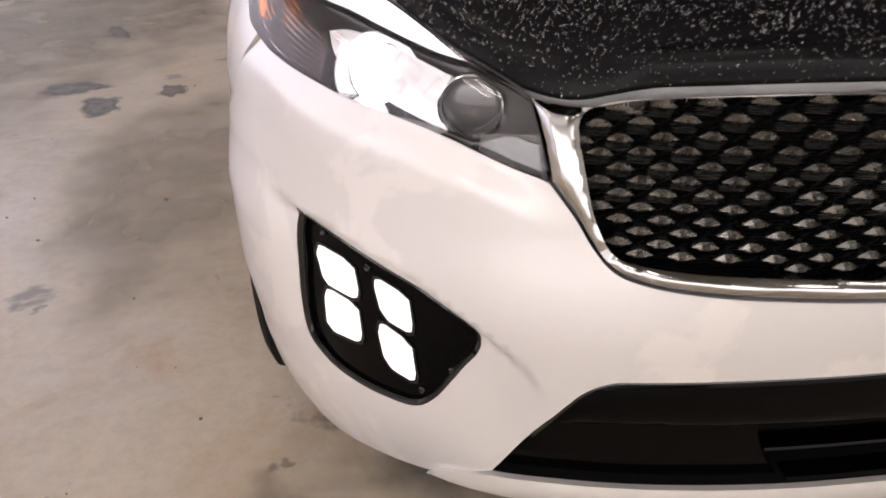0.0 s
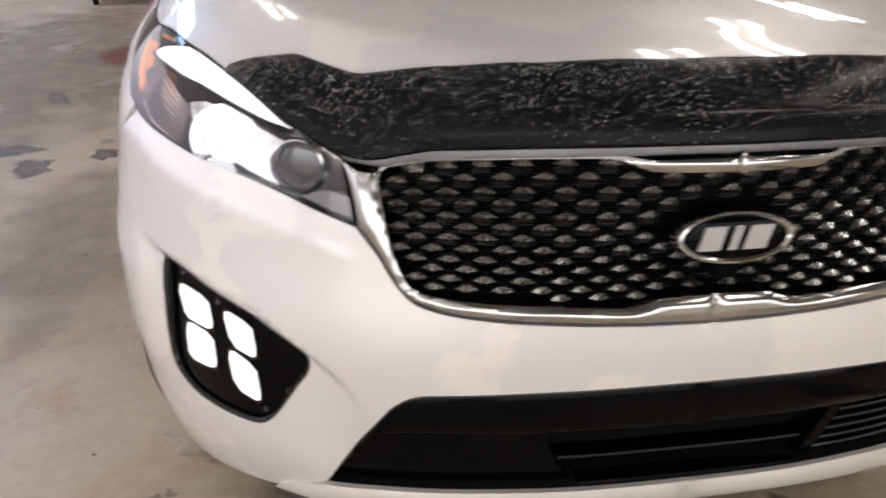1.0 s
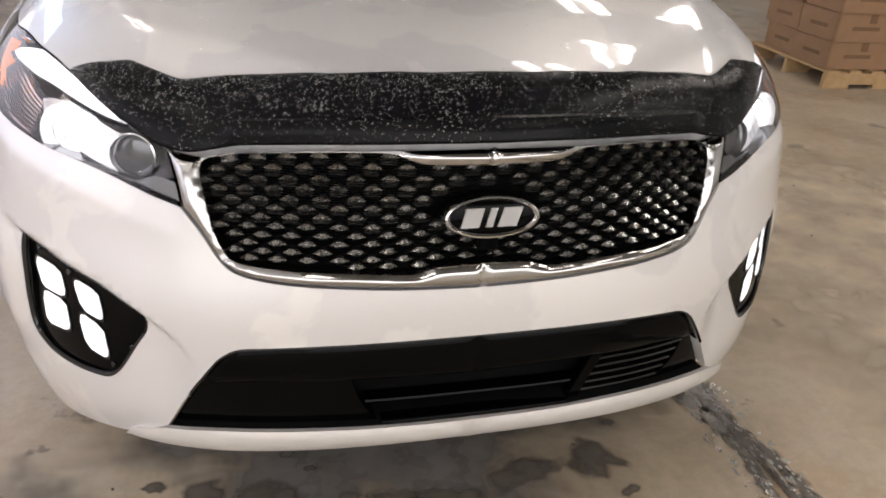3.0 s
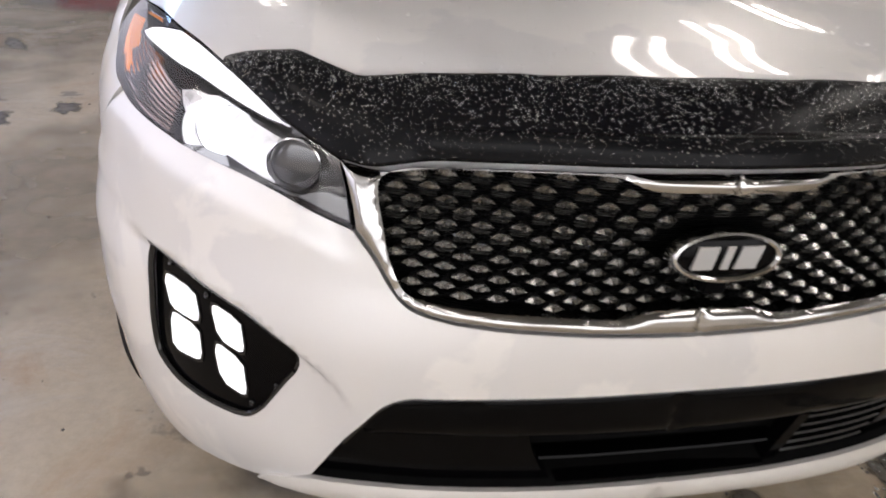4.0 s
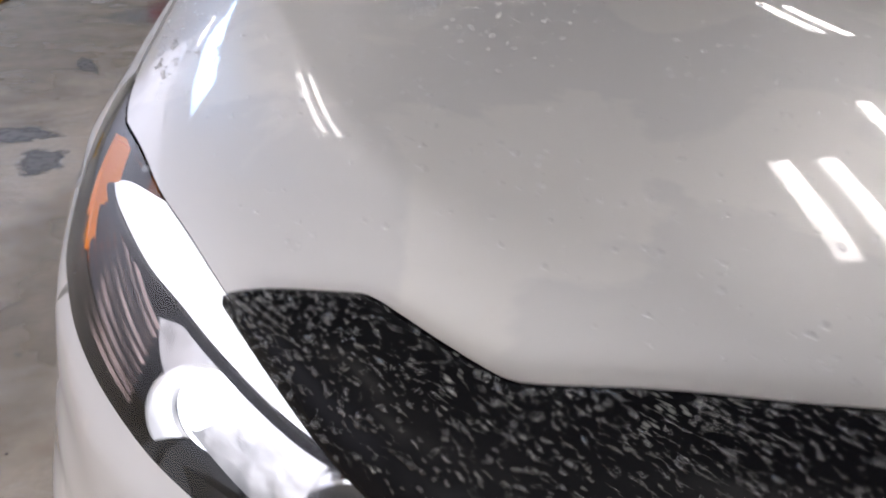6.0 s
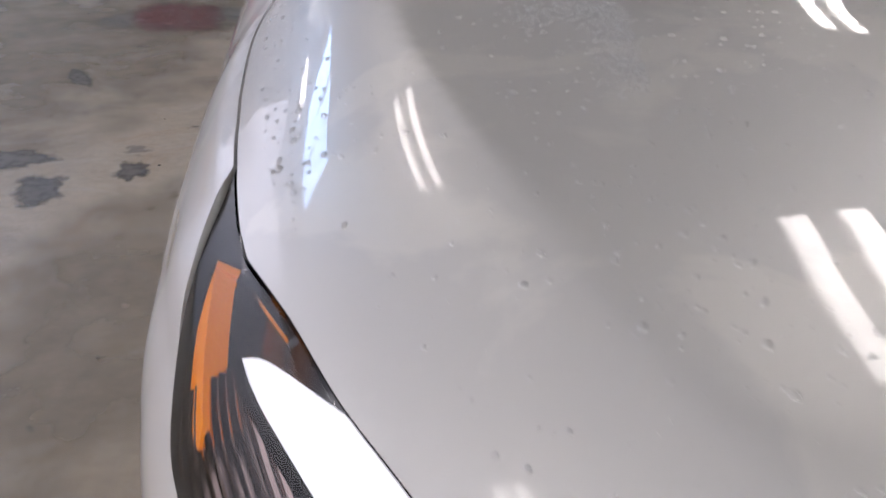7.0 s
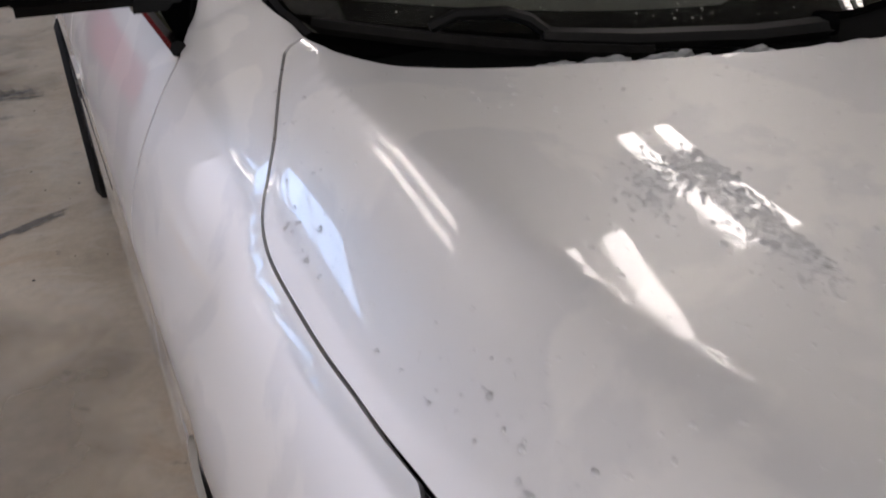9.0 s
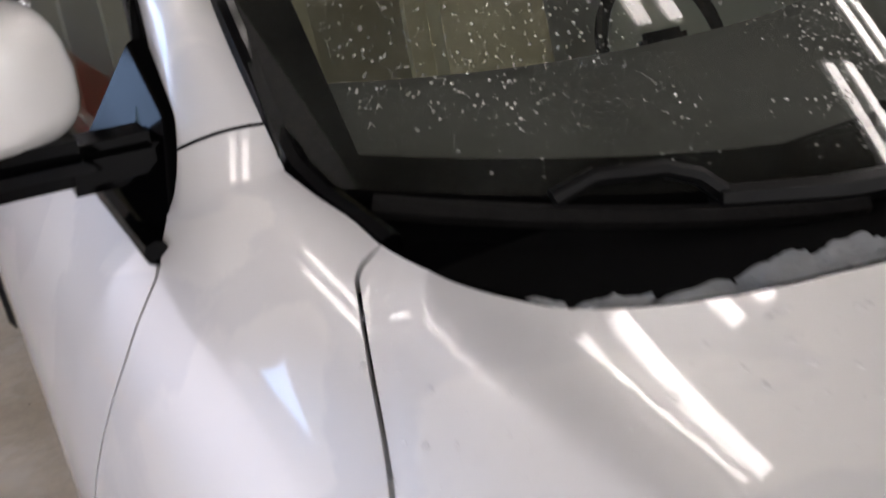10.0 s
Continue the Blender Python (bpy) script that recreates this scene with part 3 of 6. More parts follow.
# ---- setting ----
tagged(part("floor", box_bm(-7, -6, -0.12, 7, 14, 0), CONCRETE, None), "worn beige concrete workshop floor with stains", "floor", kind="structure")
tagged(part("ceiling", box_bm(-0.6, -6, 3.72, 7, 14, 3.86), CEIL), "dark workshop ceiling", "ceiling", kind="structure")
# Unseen white part, added so the hood's outer slopes reflect something brighter.
bm = bmesh.new()
for d in ((-7, -6, 3.72, -5.0, 14, 3.86), (-3.8, -6, 3.72, -0.6, 14, 3.86), (-5.0, -6, 3.72, -3.8, 4.8, 3.86), (-5.0, 8.4, 3.72, -3.8, 14, 3.86)):
    box_bm(*d, bm=bm)
tagged(part("ceiling_side", bm, CEIL_BOUNCE), "unseen white side of the ceiling, added for reflections, with a skylight", "ceiling", kind="structure")
sky = tagged(part("window_1", box_bm(-5.0, 4.8, 3.80, -3.8, 8.4, 3.84), SKYPANE), "long skylight with blue daylight", "skylight", kind="structure")
for y in (4.8, 5.98, 7.17, 8.35):
    part("window_frame", box_bm(-5.0, y, 3.74, -3.8, y + .05, 3.80), FIXTURE, sky)


def wall_with_windows(name, label, axis, at, lo, hi, sill, head, spans, material):
    bm = bmesh.new()

    def put(a0, a1, z0, z1):
        d = (at, a0, z0, at + .2, a1, z1) if axis == "x" else (a0, at, z0, a1, at + .2, z1)
        box_bm(*d, bm=bm)
    put(lo, hi, 0, sill)
    put(lo, hi, head, 3.72)
    cuts = [lo] + [v for s_ in spans for v in s_] + [hi]
    for k in range(0, len(cuts), 2):
        put(cuts[k], cuts[k + 1], sill, head)
    tagged(part(name, bm, WALL), label, "wall", kind="structure")
    for k, (a0, a1) in enumerate(spans):
        q = at + .14
        d = (q, a0, sill, q + .02, a1, head) if axis == "x" else (a0, q, sill, a1, q + .02, head)
        w = tagged(part("window_%d" % (k + (2 if axis == "x" else 6)), box_bm(*d), material), "unseen tall pane glowing as daylight fill", "window", kind="structure")
        for t in (0, .25, .5, .75, 1):
            c = a0 + (a1 - a0 - .06) * t
            d = (q - .05, c, sill, q - .005, c + .06, head) if axis == "x" else (c, q - .05, sill, c + .06, q - .005, head)
            part("window_frame", box_bm(*d), FIXTURE, w)


tagged(part("wall_north", box_bm(-7, 14, 0, 7, 14.2, 3.72), WALL), "pale painted workshop wall", "wall", kind="structure")
tagged(part("wall_east", box_bm(7, -6.2, 0, 7.2, 14.2, 3.72), WALL), "pale painted workshop wall", "wall", kind="structure")
# Unseen panes added as fill: bluish from the west, neutral from the south.
wall_with_windows("wall_west", "pale workshop wall with daylit windows", "x", -7.2, -6.2, 14.2, 0.12, 3.66, [(-5, 12)], DAYPANE)
wall_with_windows("wall_south", "pale workshop wall with an added glowing pane", "y", -6.2, -7, 7, 0.3, 3.1, [(-6, 6)], FILLPANE)


def ceiling_light():
    e = empty("ceiling_light", "white fluorescent ceiling fixture with two rows of lit tubes", "ceiling light", "ceiling lights")
    bm = box_bm(-0.23, -0.63, -0.055, 0.23, 0.63, 0.0, 0.008)
    part("housing", bm, FIXTURE, e)
    for x in (-0.190, -0.145, -0.100, 0.100, 0.145, 0.190):
        part("tube", tube_bm([(x, -0.6, -0.075), (x, 0.6, -0.075)], 0.0125, 8), TUBE, e, "lit tube")
    return e


lamp = ceiling_light()
# (3.3, .7) and the fixtures at y < 0 are unseen, added as fill light.
SPOTS = [(-1.6, 3.3), (-5.7, 1.0), (1.66, 2.32), (2.55, 3.1), (4.0, 4.9), (-2.7, -.7), (2.7, -.5), (3.3, .7), (4.2, 1.9), (3.3, 6.4), (-3.4, -2.6), (-0.6, -2.9), (2.2, -2.6), (4.6, -1.0), (-0.6, 7.2), (1.4, 9.5), (-5.4, 9.5), (4.6, 10.5)]
lamp.matrix_basis = pose(*SPOTS[0], 3.715)
for q in SPOTS[1:]:
    copy_thing(lamp, pose(*q, 3.715))

# ---- the car ----
suv = empty("suv", "white pearl sport utility vehicle with lit headlamps on concrete", "car")

LAMP_UP = [(-.534, .136, .880), (-.566, .162, .898), (-.602, .195, .915), (-.652, .262, .944), (-.680, .303, .957), (-.722, .377, .972), (-.755, .440, .977), (-.786, .514, .983), (-.822, .587, .985)]
LAMP_TAIL = [(-.822, .587, .985), (-.832, .625, .989), (-.841, .672, .995), (-.849, .726, 1.000)]
LAMP_REAR = [(-.849, .726, 1.000), (-.856, .688, .986), (-.866, .655, .967), (-.874, .608, .938), (-.876, .555, .913), (-.873, .504, .888), (-.863, .468, .880)]
LAMP_LOW = [(-.863, .468, .880), (-.843, .409, .869), (-.812, .350, .861), (-.781, .304, .855), (-.748, .264, .848), (-.711, .226, .843), (-.668, .189, .836), (-.627, .159, .825), (-.588, .134, .811), (-.555, .116, .799), (-.515, .099, .787)]
LAMP_END = [(-.515, .099, .787), (-.523, .112, .832), (-.534, .136, .880)]
HOOD_SEAM = [(-.849, .726, 1.000), (-.857, .780, 1.004), (-.861, .820, 1.008), (-.866, .880, 1.012), (-.868, .941, 1.018), (-.868, 1.004, 1.025), (-.865, 1.042, 1.033), (-.859, 1.070, 1.044), (-.850, 1.092, 1.056), (-.836, 1.115, 1.071), (-.812, 1.163, 1.096), (-.780, 1.240, 1.125), (-.757, 1.294, 1.145)]
HOOD_CORNER = [(-.757, 1.294, 1.145), (-.746, 1.305, 1.150), (-.724, 1.311, 1.156)]
HOOD_REAR = [(-.724, 1.311, 1.156), (-.717, 1.245, 1.156), (-.700, 1.203, 1.154), (-.672, 1.166, 1.150), (-.640, 1.145, 1.148), (-.596, 1.124, 1.146), (-.540, 1.105, 1.145), (-.470, 1.088, 1.143), (-.400, 1.071, 1.141), (-.300, 1.049, 1.139), (-.2, 1.031, 1.137), (0, 1.012, 1.134)]
HOOD_FRONT = [(0, .001, .910), (-.1, .010, .909), (-.184, .025, .905), (-.263, .046, .900), (-.342, .069, .894), (-.422, .093, .886), (-.480, .108, .876), (-.534, .136, .880)]
CHROME_LOW = [(-.515, .099, .787), (-.496, .089, .763), (-.482, .081, .743), (-.466, .072, .716), (-.447, .060, .692), (-.425, .050, .679), (-.379, .036, .669), (-.309, .021, .662), (-.238, .012, .657), (-.163, .007, .652), (-.086, .004, .649), (0, .003, .647)]
INTAKE = [(0, -.008, .547), (-.130, -.007, .547), (-.278, .003, .546), (-.400, .024, .541), (-.440, .032, .536), (-.467, .040, .519), (-.486, .046, .496), (-.527, .063, .433), (-.574, .092, .343)]
LIP_TOP = [(-.574, .092, .343), (-.471, .050, .354), (-.321, .015, .357), (-.165, .0, .353), (0, -.003, .351)]
LIP_LOW = [(0, .012, .300), (-.213, .016, .300), (-.369, .036, .298), (-.523, .084, .292), (-.595, .120, .290), (-.661, .158, .292)]
FOG = [(-.826, .306, .672), (-.782, .249, .660), (-.737, .200, .648), (-.677, .147, .629), (-.628, .113, .608), (-.607, .100, .592), (-.598, .094, .569), (-.602, .095, .546), (-.618, .103, .520), (-.639, .116, .481), (-.656, .128, .452), (-.678, .145, .432), (-.715, .173, .428), (-.759, .214, .430), (-.798, .256, .440), (-.823, .286, .468), (-.832, .296, .525), (-.835, .300, .592), (-.833, .307, .648)]
BUMPER_SEAM = [(-.863, .468, .880), (-.887, .488, .852), (-.910, .517, .813), (-.932, .562, .755), (-.950, .643, .690)]
ARCH_Y, ARCH_Z, ARCH_R = 0.925, 0.365, 0.430


def arch(a0, a1, n=9, x=-0.95, y=ARCH_Y):
    return [(x, y + ARCH_R * math.cos(radians(a0 + (a1 - a0) * i / (n - 1))), ARCH_Z + ARCH_R * math.sin(radians(a0 + (a1 - a0) * i / (n - 1)))) for i in range(n)]


A0 = 180 - math.degrees(math.asin((.690 - ARCH_Z) / ARCH_R))
ARCH_FRONT = arch(A0, 196, 9)
BUMPER_LOW = [ARCH_FRONT[-1], (-.90, .47, .238), (-.808, .322, .250), (-.740, .231, .274), (-.661, .158, .292)]


def scoop(X):
    """The pocket round the lamp cluster in the bumper, under a sharp brow, and the soft step under the head lamp."""
    x, z = np.abs(X[:, 0]), X[:, 2]
    brow = np.interp(x, [.50, .55, .592, .67, .77, .824, .88, .94], [.50, .556, .588, .637, .667, .676, .690, .70])
    d = brow - z
    pocket = -0.016 * smooth((d + .006) / 0.026) * (1 - smooth((d - 0.05) / 0.20)) * smooth((x - .50) / .08) * (1 - smooth((x - .81) / .07))
    e = np.interp(x, [.51, .55, .59, .63, .67, .75, .81, .86], [.786, .798, .812, .826, .836, .849, .861, .879]) - z
    corner = smooth((x - .80) / .08) * (.010 * smooth((z - .36) / .12) * (1 - smooth((z - .60) / .10)) - .006 * smooth((z - .70) / .08))
    ledge = -.008 * (1 - smooth(e / .055)) * smooth((x - .50) / .04)
    return corner + pocket + ledge


def seam_x(y):
    """Half width of the hood at its seam."""
    return np.interp(y, [.15, .30, .44, .587, .726, .82, .88, .941, 1.004, 1.042, 1.07, 1.092, 1.115, 1.163, 1.24, 1.31],
                     [.60, .68, .755, .822, .849, .861, .866, .868, .868, .865, .859, .850, .836, .812, .780, .74])


def hood_form(X):
    """Twin creases along the hood: from each the sheet rises gently inwards and falls away outwards into a hollow; rolled edges at the seams;
    the leading edge drops under the shield."""
    x, y = np.abs(X[:, 0]), X[:, 1]
    c = np.interp(y, [.15, .30, .37, .46, .587, .69, .78, .865, .94, 1.03, 1.1, 1.2, 1.3], [.46, .53, .575, .615, .655, .683, .703, .716, .726, .735, .740, .743, .746])
    s = seam_x(y)
    inner = .016 * (x / c)**3.0
    outer = .016 * np.clip((s - x) / np.maximum(s - c, .055), 0, 3)**1.75
    k = .0010 + .0042 * smooth((.75 - y) / .4)
    h = np.maximum(k - np.abs(inner - outer), 0) / k
    tent = np.minimum(inner, outer) - h * h * k / 4
    lip = np.interp(x, [0, .16, .29, .414, .50, .543, .59, .67, .69], [.113, .118, .138, .173, .195, .227, .268, .300, .20])
    tent = tent * (1 - .45 * smooth((y - .98) / .22)) * smooth((y - 0.14) / 0.40)
    roll = -.0014 * smooth(1 - (s - x) / .020) * smooth((y - .45) / .2)
    dome = .022 * (1 - smooth(x / .68)) * np.where(y < .5, np.sin(np.clip((y - .1) / .4, 0, 1) * np.pi / 2), np.cos(np.clip((y - .5) / .5, 0, 1) * np.pi / 2)**2)
    return tent + dome + roll - .035 * smooth((lip - y - .022) / .03) * smooth((.69 - x) / .03)


def fender_form(X):
    """The raised shoulder just outside the hood's seam."""
    x, y = np.abs(X[:, 0]), X[:, 1]
    d = x - seam_x(y)
    return .0045 * smooth((d - .002) / .016) * (1 - smooth((d - .02) / .20)) * smooth((y - .60) / .1) * (1 - smooth((y - 1.02) / .14)) \
        - .007 * smooth((X[:, 2] - .66) / .08) * (1 - smooth((X[:, 2] - .90) / .05)) * (1 - smooth((y - .70) / .2)) * smooth((d - .03) / .03)


hood = panel("hood", [HOOD_FRONT, LAMP_UP, LAMP_TAIL, HOOD_SEAM, HOOD_CORNER, HOOD_REAR, [HOOD_REAR[-1], HOOD_FRONT[0]]], (-.2, -.45, .87), WHITE, suv,
             "white hood with water beads and ceiling reflections", grid=0.013, mirror=True, shape=hood_form)
bumper = panel("front_bumper", [CHROME_LOW[::-1], LAMP_LOW[::-1], BUMPER_SEAM, ARCH_FRONT, BUMPER_LOW, [BUMPER_LOW[-1], INTAKE[-1]], INTAKE[::-1], [INTAKE[0], CHROME_LOW[-1]]],
               (-.62, -.78, .05), WHITE, suv, "white front bumper", grid=0.013, mirror=True, holes=[[FOG + FOG[:1]]], shape=scoop, flange=0.03)
LIP_END = [(-.661, .158, .292), (-.640, .137, .318), (-.574, .092, .343)]
panel("skid_plate", [LIP_TOP[::-1], LIP_END[::-1], LIP_LOW[::-1], [LIP_LOW[0], LIP_TOP[-1]]], (-.3, -.95, 0), SILVER, suv, "satin silver lower lip", off=0.006,
      grid=0.012, mirror=True, flange=0.010, crown=(0.010, 0.03))

FENDER_TOP = [(-.724, 1.311, 1.156), (-.724, 1.360, 1.161), (-.729, 1.409, 1.166), (-.733, 1.470, 1.176)]
FENDER_REAR = [(-.836, 1.530, 1.135), (-.846, 1.508, 1.112), (-.857, 1.488, 1.100), (-.887, 1.476, 1.064), (-.913, 1.468, 1.021), (-.945, 1.475, .90), (-.958, 1.50, .70), (-.955, 1.52, .50), (-.945, 1.53, .30)]
ARCH_BACK = arch(-9, A0, 16)
for sd in (-1, 1):
    panel("fender", [LAMP_REAR[::-1], HOOD_SEAM, HOOD_CORNER, FENDER_TOP, [FENDER_TOP[-1], FENDER_REAR[0]], FENDER_REAR, [FENDER_REAR[-1], ARCH_BACK[0]], ARCH_BACK, BUMPER_SEAM[::-1]],
          (-.85, -.12, .5), WHITE, suv, "white front fender", grid=0.014, side=sd, shape=fender_form)

# dark liner behind all the gaps
panel("inner_liner", [[(0, .0, .91), (-.2, .03, .9), (-.47, .10, .88), (-.53, .13, .9), (-.7, .35, .96), (-.84, .66, .99), (-.86, .9, 1.02), (-.85, 1.1, 1.05), (-.77, 1.25, 1.13), (-.73, 1.32, 1.15)], [(-.73, 1.32, 1.15), (0, 1.3, 1.17)], [(0, 1.3, 1.17), (0, .0, .91)]],
      (-.2, -.45, .87), BLACK_VOID, suv, off=-0.05, mirror=True, grid=0.05, ds=0.04, flange=0)
panel("front_liner", [[(0, .0, .92), (-.3, .05, .9), (-.53, .13, .88), (-.7, .3, .9), (-.86, .5, .88)], [(-.86, .5, .88), (-.93, .58, .70), (-.93, .52, .4), (-.9, .5, .34)], [(-.9, .5, .34), (-.7, .2, .35), (-.4, .05, .36), (0, .02, .36)], [(0, .02, .36), (0, 0, .92)]],
      (-.62, -.78, .05), BLACK_VOID, suv, off=-0.075, mirror=True, grid=0.05, ds=0.04, flange=0)

# ---- grille ----
CHROME_IN = [(0, .018, .690), (-.060, .018, .689), (-.088, .018, .687), (-.111, .017, .680), (-.129, .017, .677), (-.173, .018, .679), (-.261, .026, .685), (-.346, .039, .689), (-.405, .056, .694), (-.437, .068, .703), (-.452, .076, .724), (-.463, .088, .756), (-.471, .098, .796), (-.478, .112, .838), (-.474, .119, .859), (-.452, .117, .870),
             (-.420, .108, .876), (-.341, .082, .883), (-.261, .058, .889), (-.190, .038, .893), (-.160, .030, .891), (-.135, .023, .882), (-.112, .018, .878), (-.060, .012, .878), (0, .010, .878)]
full_in = CHROME_IN + [(-x, y, z) for x, y, z in CHROME_IN[-2:0:-1]]
grille = panel("grille", [[(0, .0, .90), (-.25, .04, .895), (-.49, .12, .87)], [(-.49, .12, .87), (-.47, .09, .74), (-.43, .05, .67)], [(-.43, .05, .67), (-.2, .01, .65), (0, .0, .645)], [(0, 0, .645), (0, 0, .90)]],
               (0, -1, .05), BLACK_VOID, suv, "black mesh grille with dark chrome studs", off=-0.055, mirror=True, grid=0.03, flange=0)
panel("chrome_surround", [HOOD_FRONT, LAMP_END[::-1], CHROME_LOW, [CHROME_LOW[-1], CHROME_IN[0]], CHROME_IN, [CHROME_IN[-1], HOOD_FRONT[0]]], (-.2, -.97, .1), CHROME, suv,
      "chrome grille surround", off=-0.004, ds=0.008, grid=0.008, mirror=True, flange=0.045, crown=(0.009, 0.012))
poly_in = np.array([(p[0], p[2]) for p in full_in])
bm = bmesh.new()
for k in range(58):
    z = 0.655 + k * 0.0042
    xs = np.linspace(-0.5, 0.5, 41)
    o = np.stack([xs, np.full(41, -0.3), np.full(41, z)], 1)
    X, ok = shoot(o, np.array([0., 1, 0]), -0.048, 0.9)
    vs = [(bm.verts.new(p), bm.verts.new(p + np.array([0, 0.006, -0.001]))) for p in X]
    for a, b in zip(vs, vs[1:]):
        bm.faces.new((a[0], b[0], b[1], a[1]))
tagged(part("louvers", bm, LOUVER, grille, "thin horizontal radiator louvers", smooth=0), kind="stuff")


def stud_mesh():
    bm = bmesh.new()
    w, h, d = 0.0165, 0.0062, 0.0085
    rim = [(-w, 0, -.001), (-0.005, 0, -h), (0.005, 0, -h), (w, 0, -.001), (0.005, 0, h), (-0.005, 0, h)]
    r = [bm.verts.new(p) for p in rim]
    bk = [bm.verts.new((p[0] * 0.55, 0.022, p[2] * 0.7 - 0.002)) for p in rim]
    t = [bm.verts.new((-0.004, -d, 0.0005)), bm.verts.new((0.004, -d, 0.0005))]
    for f in ((r[0], r[1], t[0]), (r[1], r[2], t[1], t[0]), (r[2], r[3], t[1]), (r[3], r[4], t[1]), (r[4], r[5], t[0], t[1]), (r[5], r[0], t[0])):
        bm.faces.new(f)
    for i in range(6):
        bm.faces.new((r[i], bk[i], bk[(i + 1) % 6], r[(i + 1) % 6]))
    bmesh.ops.recalc_face_normals(bm, faces=bm.faces)
    me = bpy.data.meshes.new("stud")
    bm.to_mesh(me)
    bm.free()
    me.materials.append(STUD)
    return me


STUD_ME = stud_mesh()
cells = []
ROW_Z = (.876, .859, .841, .825, .807, .791, .775, .758, .742, .727, .712, .698, .686, .675, .664)
for row, z in enumerate(ROW_Z):
    for col in range(-18, 19):
        if (col + row) % 2 == 0:
            x = math.copysign(np.interp(abs(col), [0, 9, 10, 11, 12, 13, 14, 15, 16, 17, 18], [0, .2545, .283, .309, .335, .360, .384, .407, .430, .452, .473]), col)
            cells.append((x, z + (-.10 + .0095 * row) * (x * x - .080) / .66))
cells = np.array(cells)
good = inside(cells, poly_in) & (edge_distance(cells, poly_in) > 0.0025)
good &= ((cells[:, 0] / 0.094)**2 + ((cells[:, 1] - 0.79) / 0.056)**2) > 1
cells = cells[good]
X, ok = shoot(np.stack([cells[:, 0], np.full(len(cells), -0.3), cells[:, 1]], 1), np.array([0., 1, 0]), -0.022, 0.9)
N = skin_normal(X)
for p, n in zip(X, N):
    ob = new("stud", STUD_ME)
    ob.parent = grille
    ob.matrix_basis = Matrix.Translation(p) @ Matrix.Rotation(math.atan2(n[0], -n[1]), 4, "Z")
# Added paler strips under the upper studs stand for louvers lit from above.
bm = bmesh.new()
for p, n in zip(X, N):
    side = Vector((-n[1], n[0], 0)).normalized()
    for k in range(4 if p[2] > .80 else 3 if p[2] > .76 else 0):
        w = .0150 - .0008 * k
        c = Vector(p) + Vector((0, .005 + .0010 * k, -.0078 - .0030 * k))
        q = [bm.verts.new(c + side * a + Vector((0, b, d))) for a, b, d in ((-w, 0, 0), (w, 0, 0), (w, .0012, .0006), (-w, .0012, .0006))]
        r = [bm.verts.new(v.co + Vector((0, .002, -.0007))) for v in q[:2]]
        bm.faces.new(q)
        bm.faces.new((q[1], q[0], r[0], r[1]))
tagged(part("lit_louver_strips", bm, LIT_LOUVER, grille, "thin paler strips under the upper studs, painted as lit louvers", smooth=0), kind="stuff")
bm = bmesh.new()
for p, n in zip(X, N):
    side = Vector((-n[1], n[0], 0)).normalized()
    for sx in (-1, 1):
        a, b = Vector(p) + side * sx * .012 + Vector((0, .016, -.004)), Vector(p) + side * sx * .024 + Vector((0, .016, -.0162 + .004))
        tube_bm([a, b], .0016, 4, bm)
tagged(part("lattice", bm, BLACK_VOID, grille, "black lattice between the studs", smooth=0), kind="stuff")
part("film_tab", box_bm(-.442, .078, .872, -.420, .083, .892, .002), LAMP_GLASS, suv, "scrap of clear protective film")

# emblem: a chrome oval with a black field and plain silver bars
EMB = Matrix.Translation((0, -0.008, 0.790)) @ Matrix.Rotation(radians(-11), 4, "X")


def oval(rx, rz, y, n=48):
    return [Vector((rx * math.cos(k * math.tau / n), y, rz * math.sin(k * math.tau / n))) for k in range(n)]


def ring_bm(profile, n=48):
    bm = bmesh.new()
    rows = [[bm.verts.new(EMB @ p) for p in oval(rx, rz, y, n)] for rx, rz, y in profile]
    for a, b in zip(rows, rows[1:]):
        for k in range(n):
            bm.faces.new((a[k], a[(k + 1) % n], b[(k + 1) % n], b[k]))
    return bm, rows


bm, rows = ring_bm([(.087, .0385, .02), (.087, .0385, .002), (.084, .0365, -.004), (.080, .033, -.005), (.076, .030, -.002), (.075, .029, .003)])
emblem = part("emblem", bm, CHROME, suv, "chrome-rimmed black oval emblem with silver bars")
bm, rows = ring_bm([(.0755, .0295, .001), (.05, .02, -.002), (.02, .008, -.003)])
bm.faces.new(rows[-1])
part("emblem_field", bm, BLACK_GLOSS, emblem)
for x0, x1, lean in ((-.052, -.020, .005), (-.008, .004, .005), (.014, .048, .006)):
    bm = bmesh.new()
    q = [(x0 - lean, -.0165), (x1 - lean, -.0165), (x1 + lean, .0165), (x0 + lean, .0165)]
    f = [bm.verts.new(EMB @ Vector((x, -.0055, z))) for x, z in q]
    b = [bm.verts.new(EMB @ Vector((x, .0, z))) for x, z in q]
    bm.faces.new(f)
    for i in range(4):
        bm.faces.new((f[i], b[i], b[(i + 1) % 4], f[(i + 1) % 4]))
    part("emblem_bar", bm, EMBLEM, emblem, "plain silver bar")
part("emblem_post", box_bm(-.020, .0, .722, .020, .03, .756, .004), BLACK_SATIN, grille)

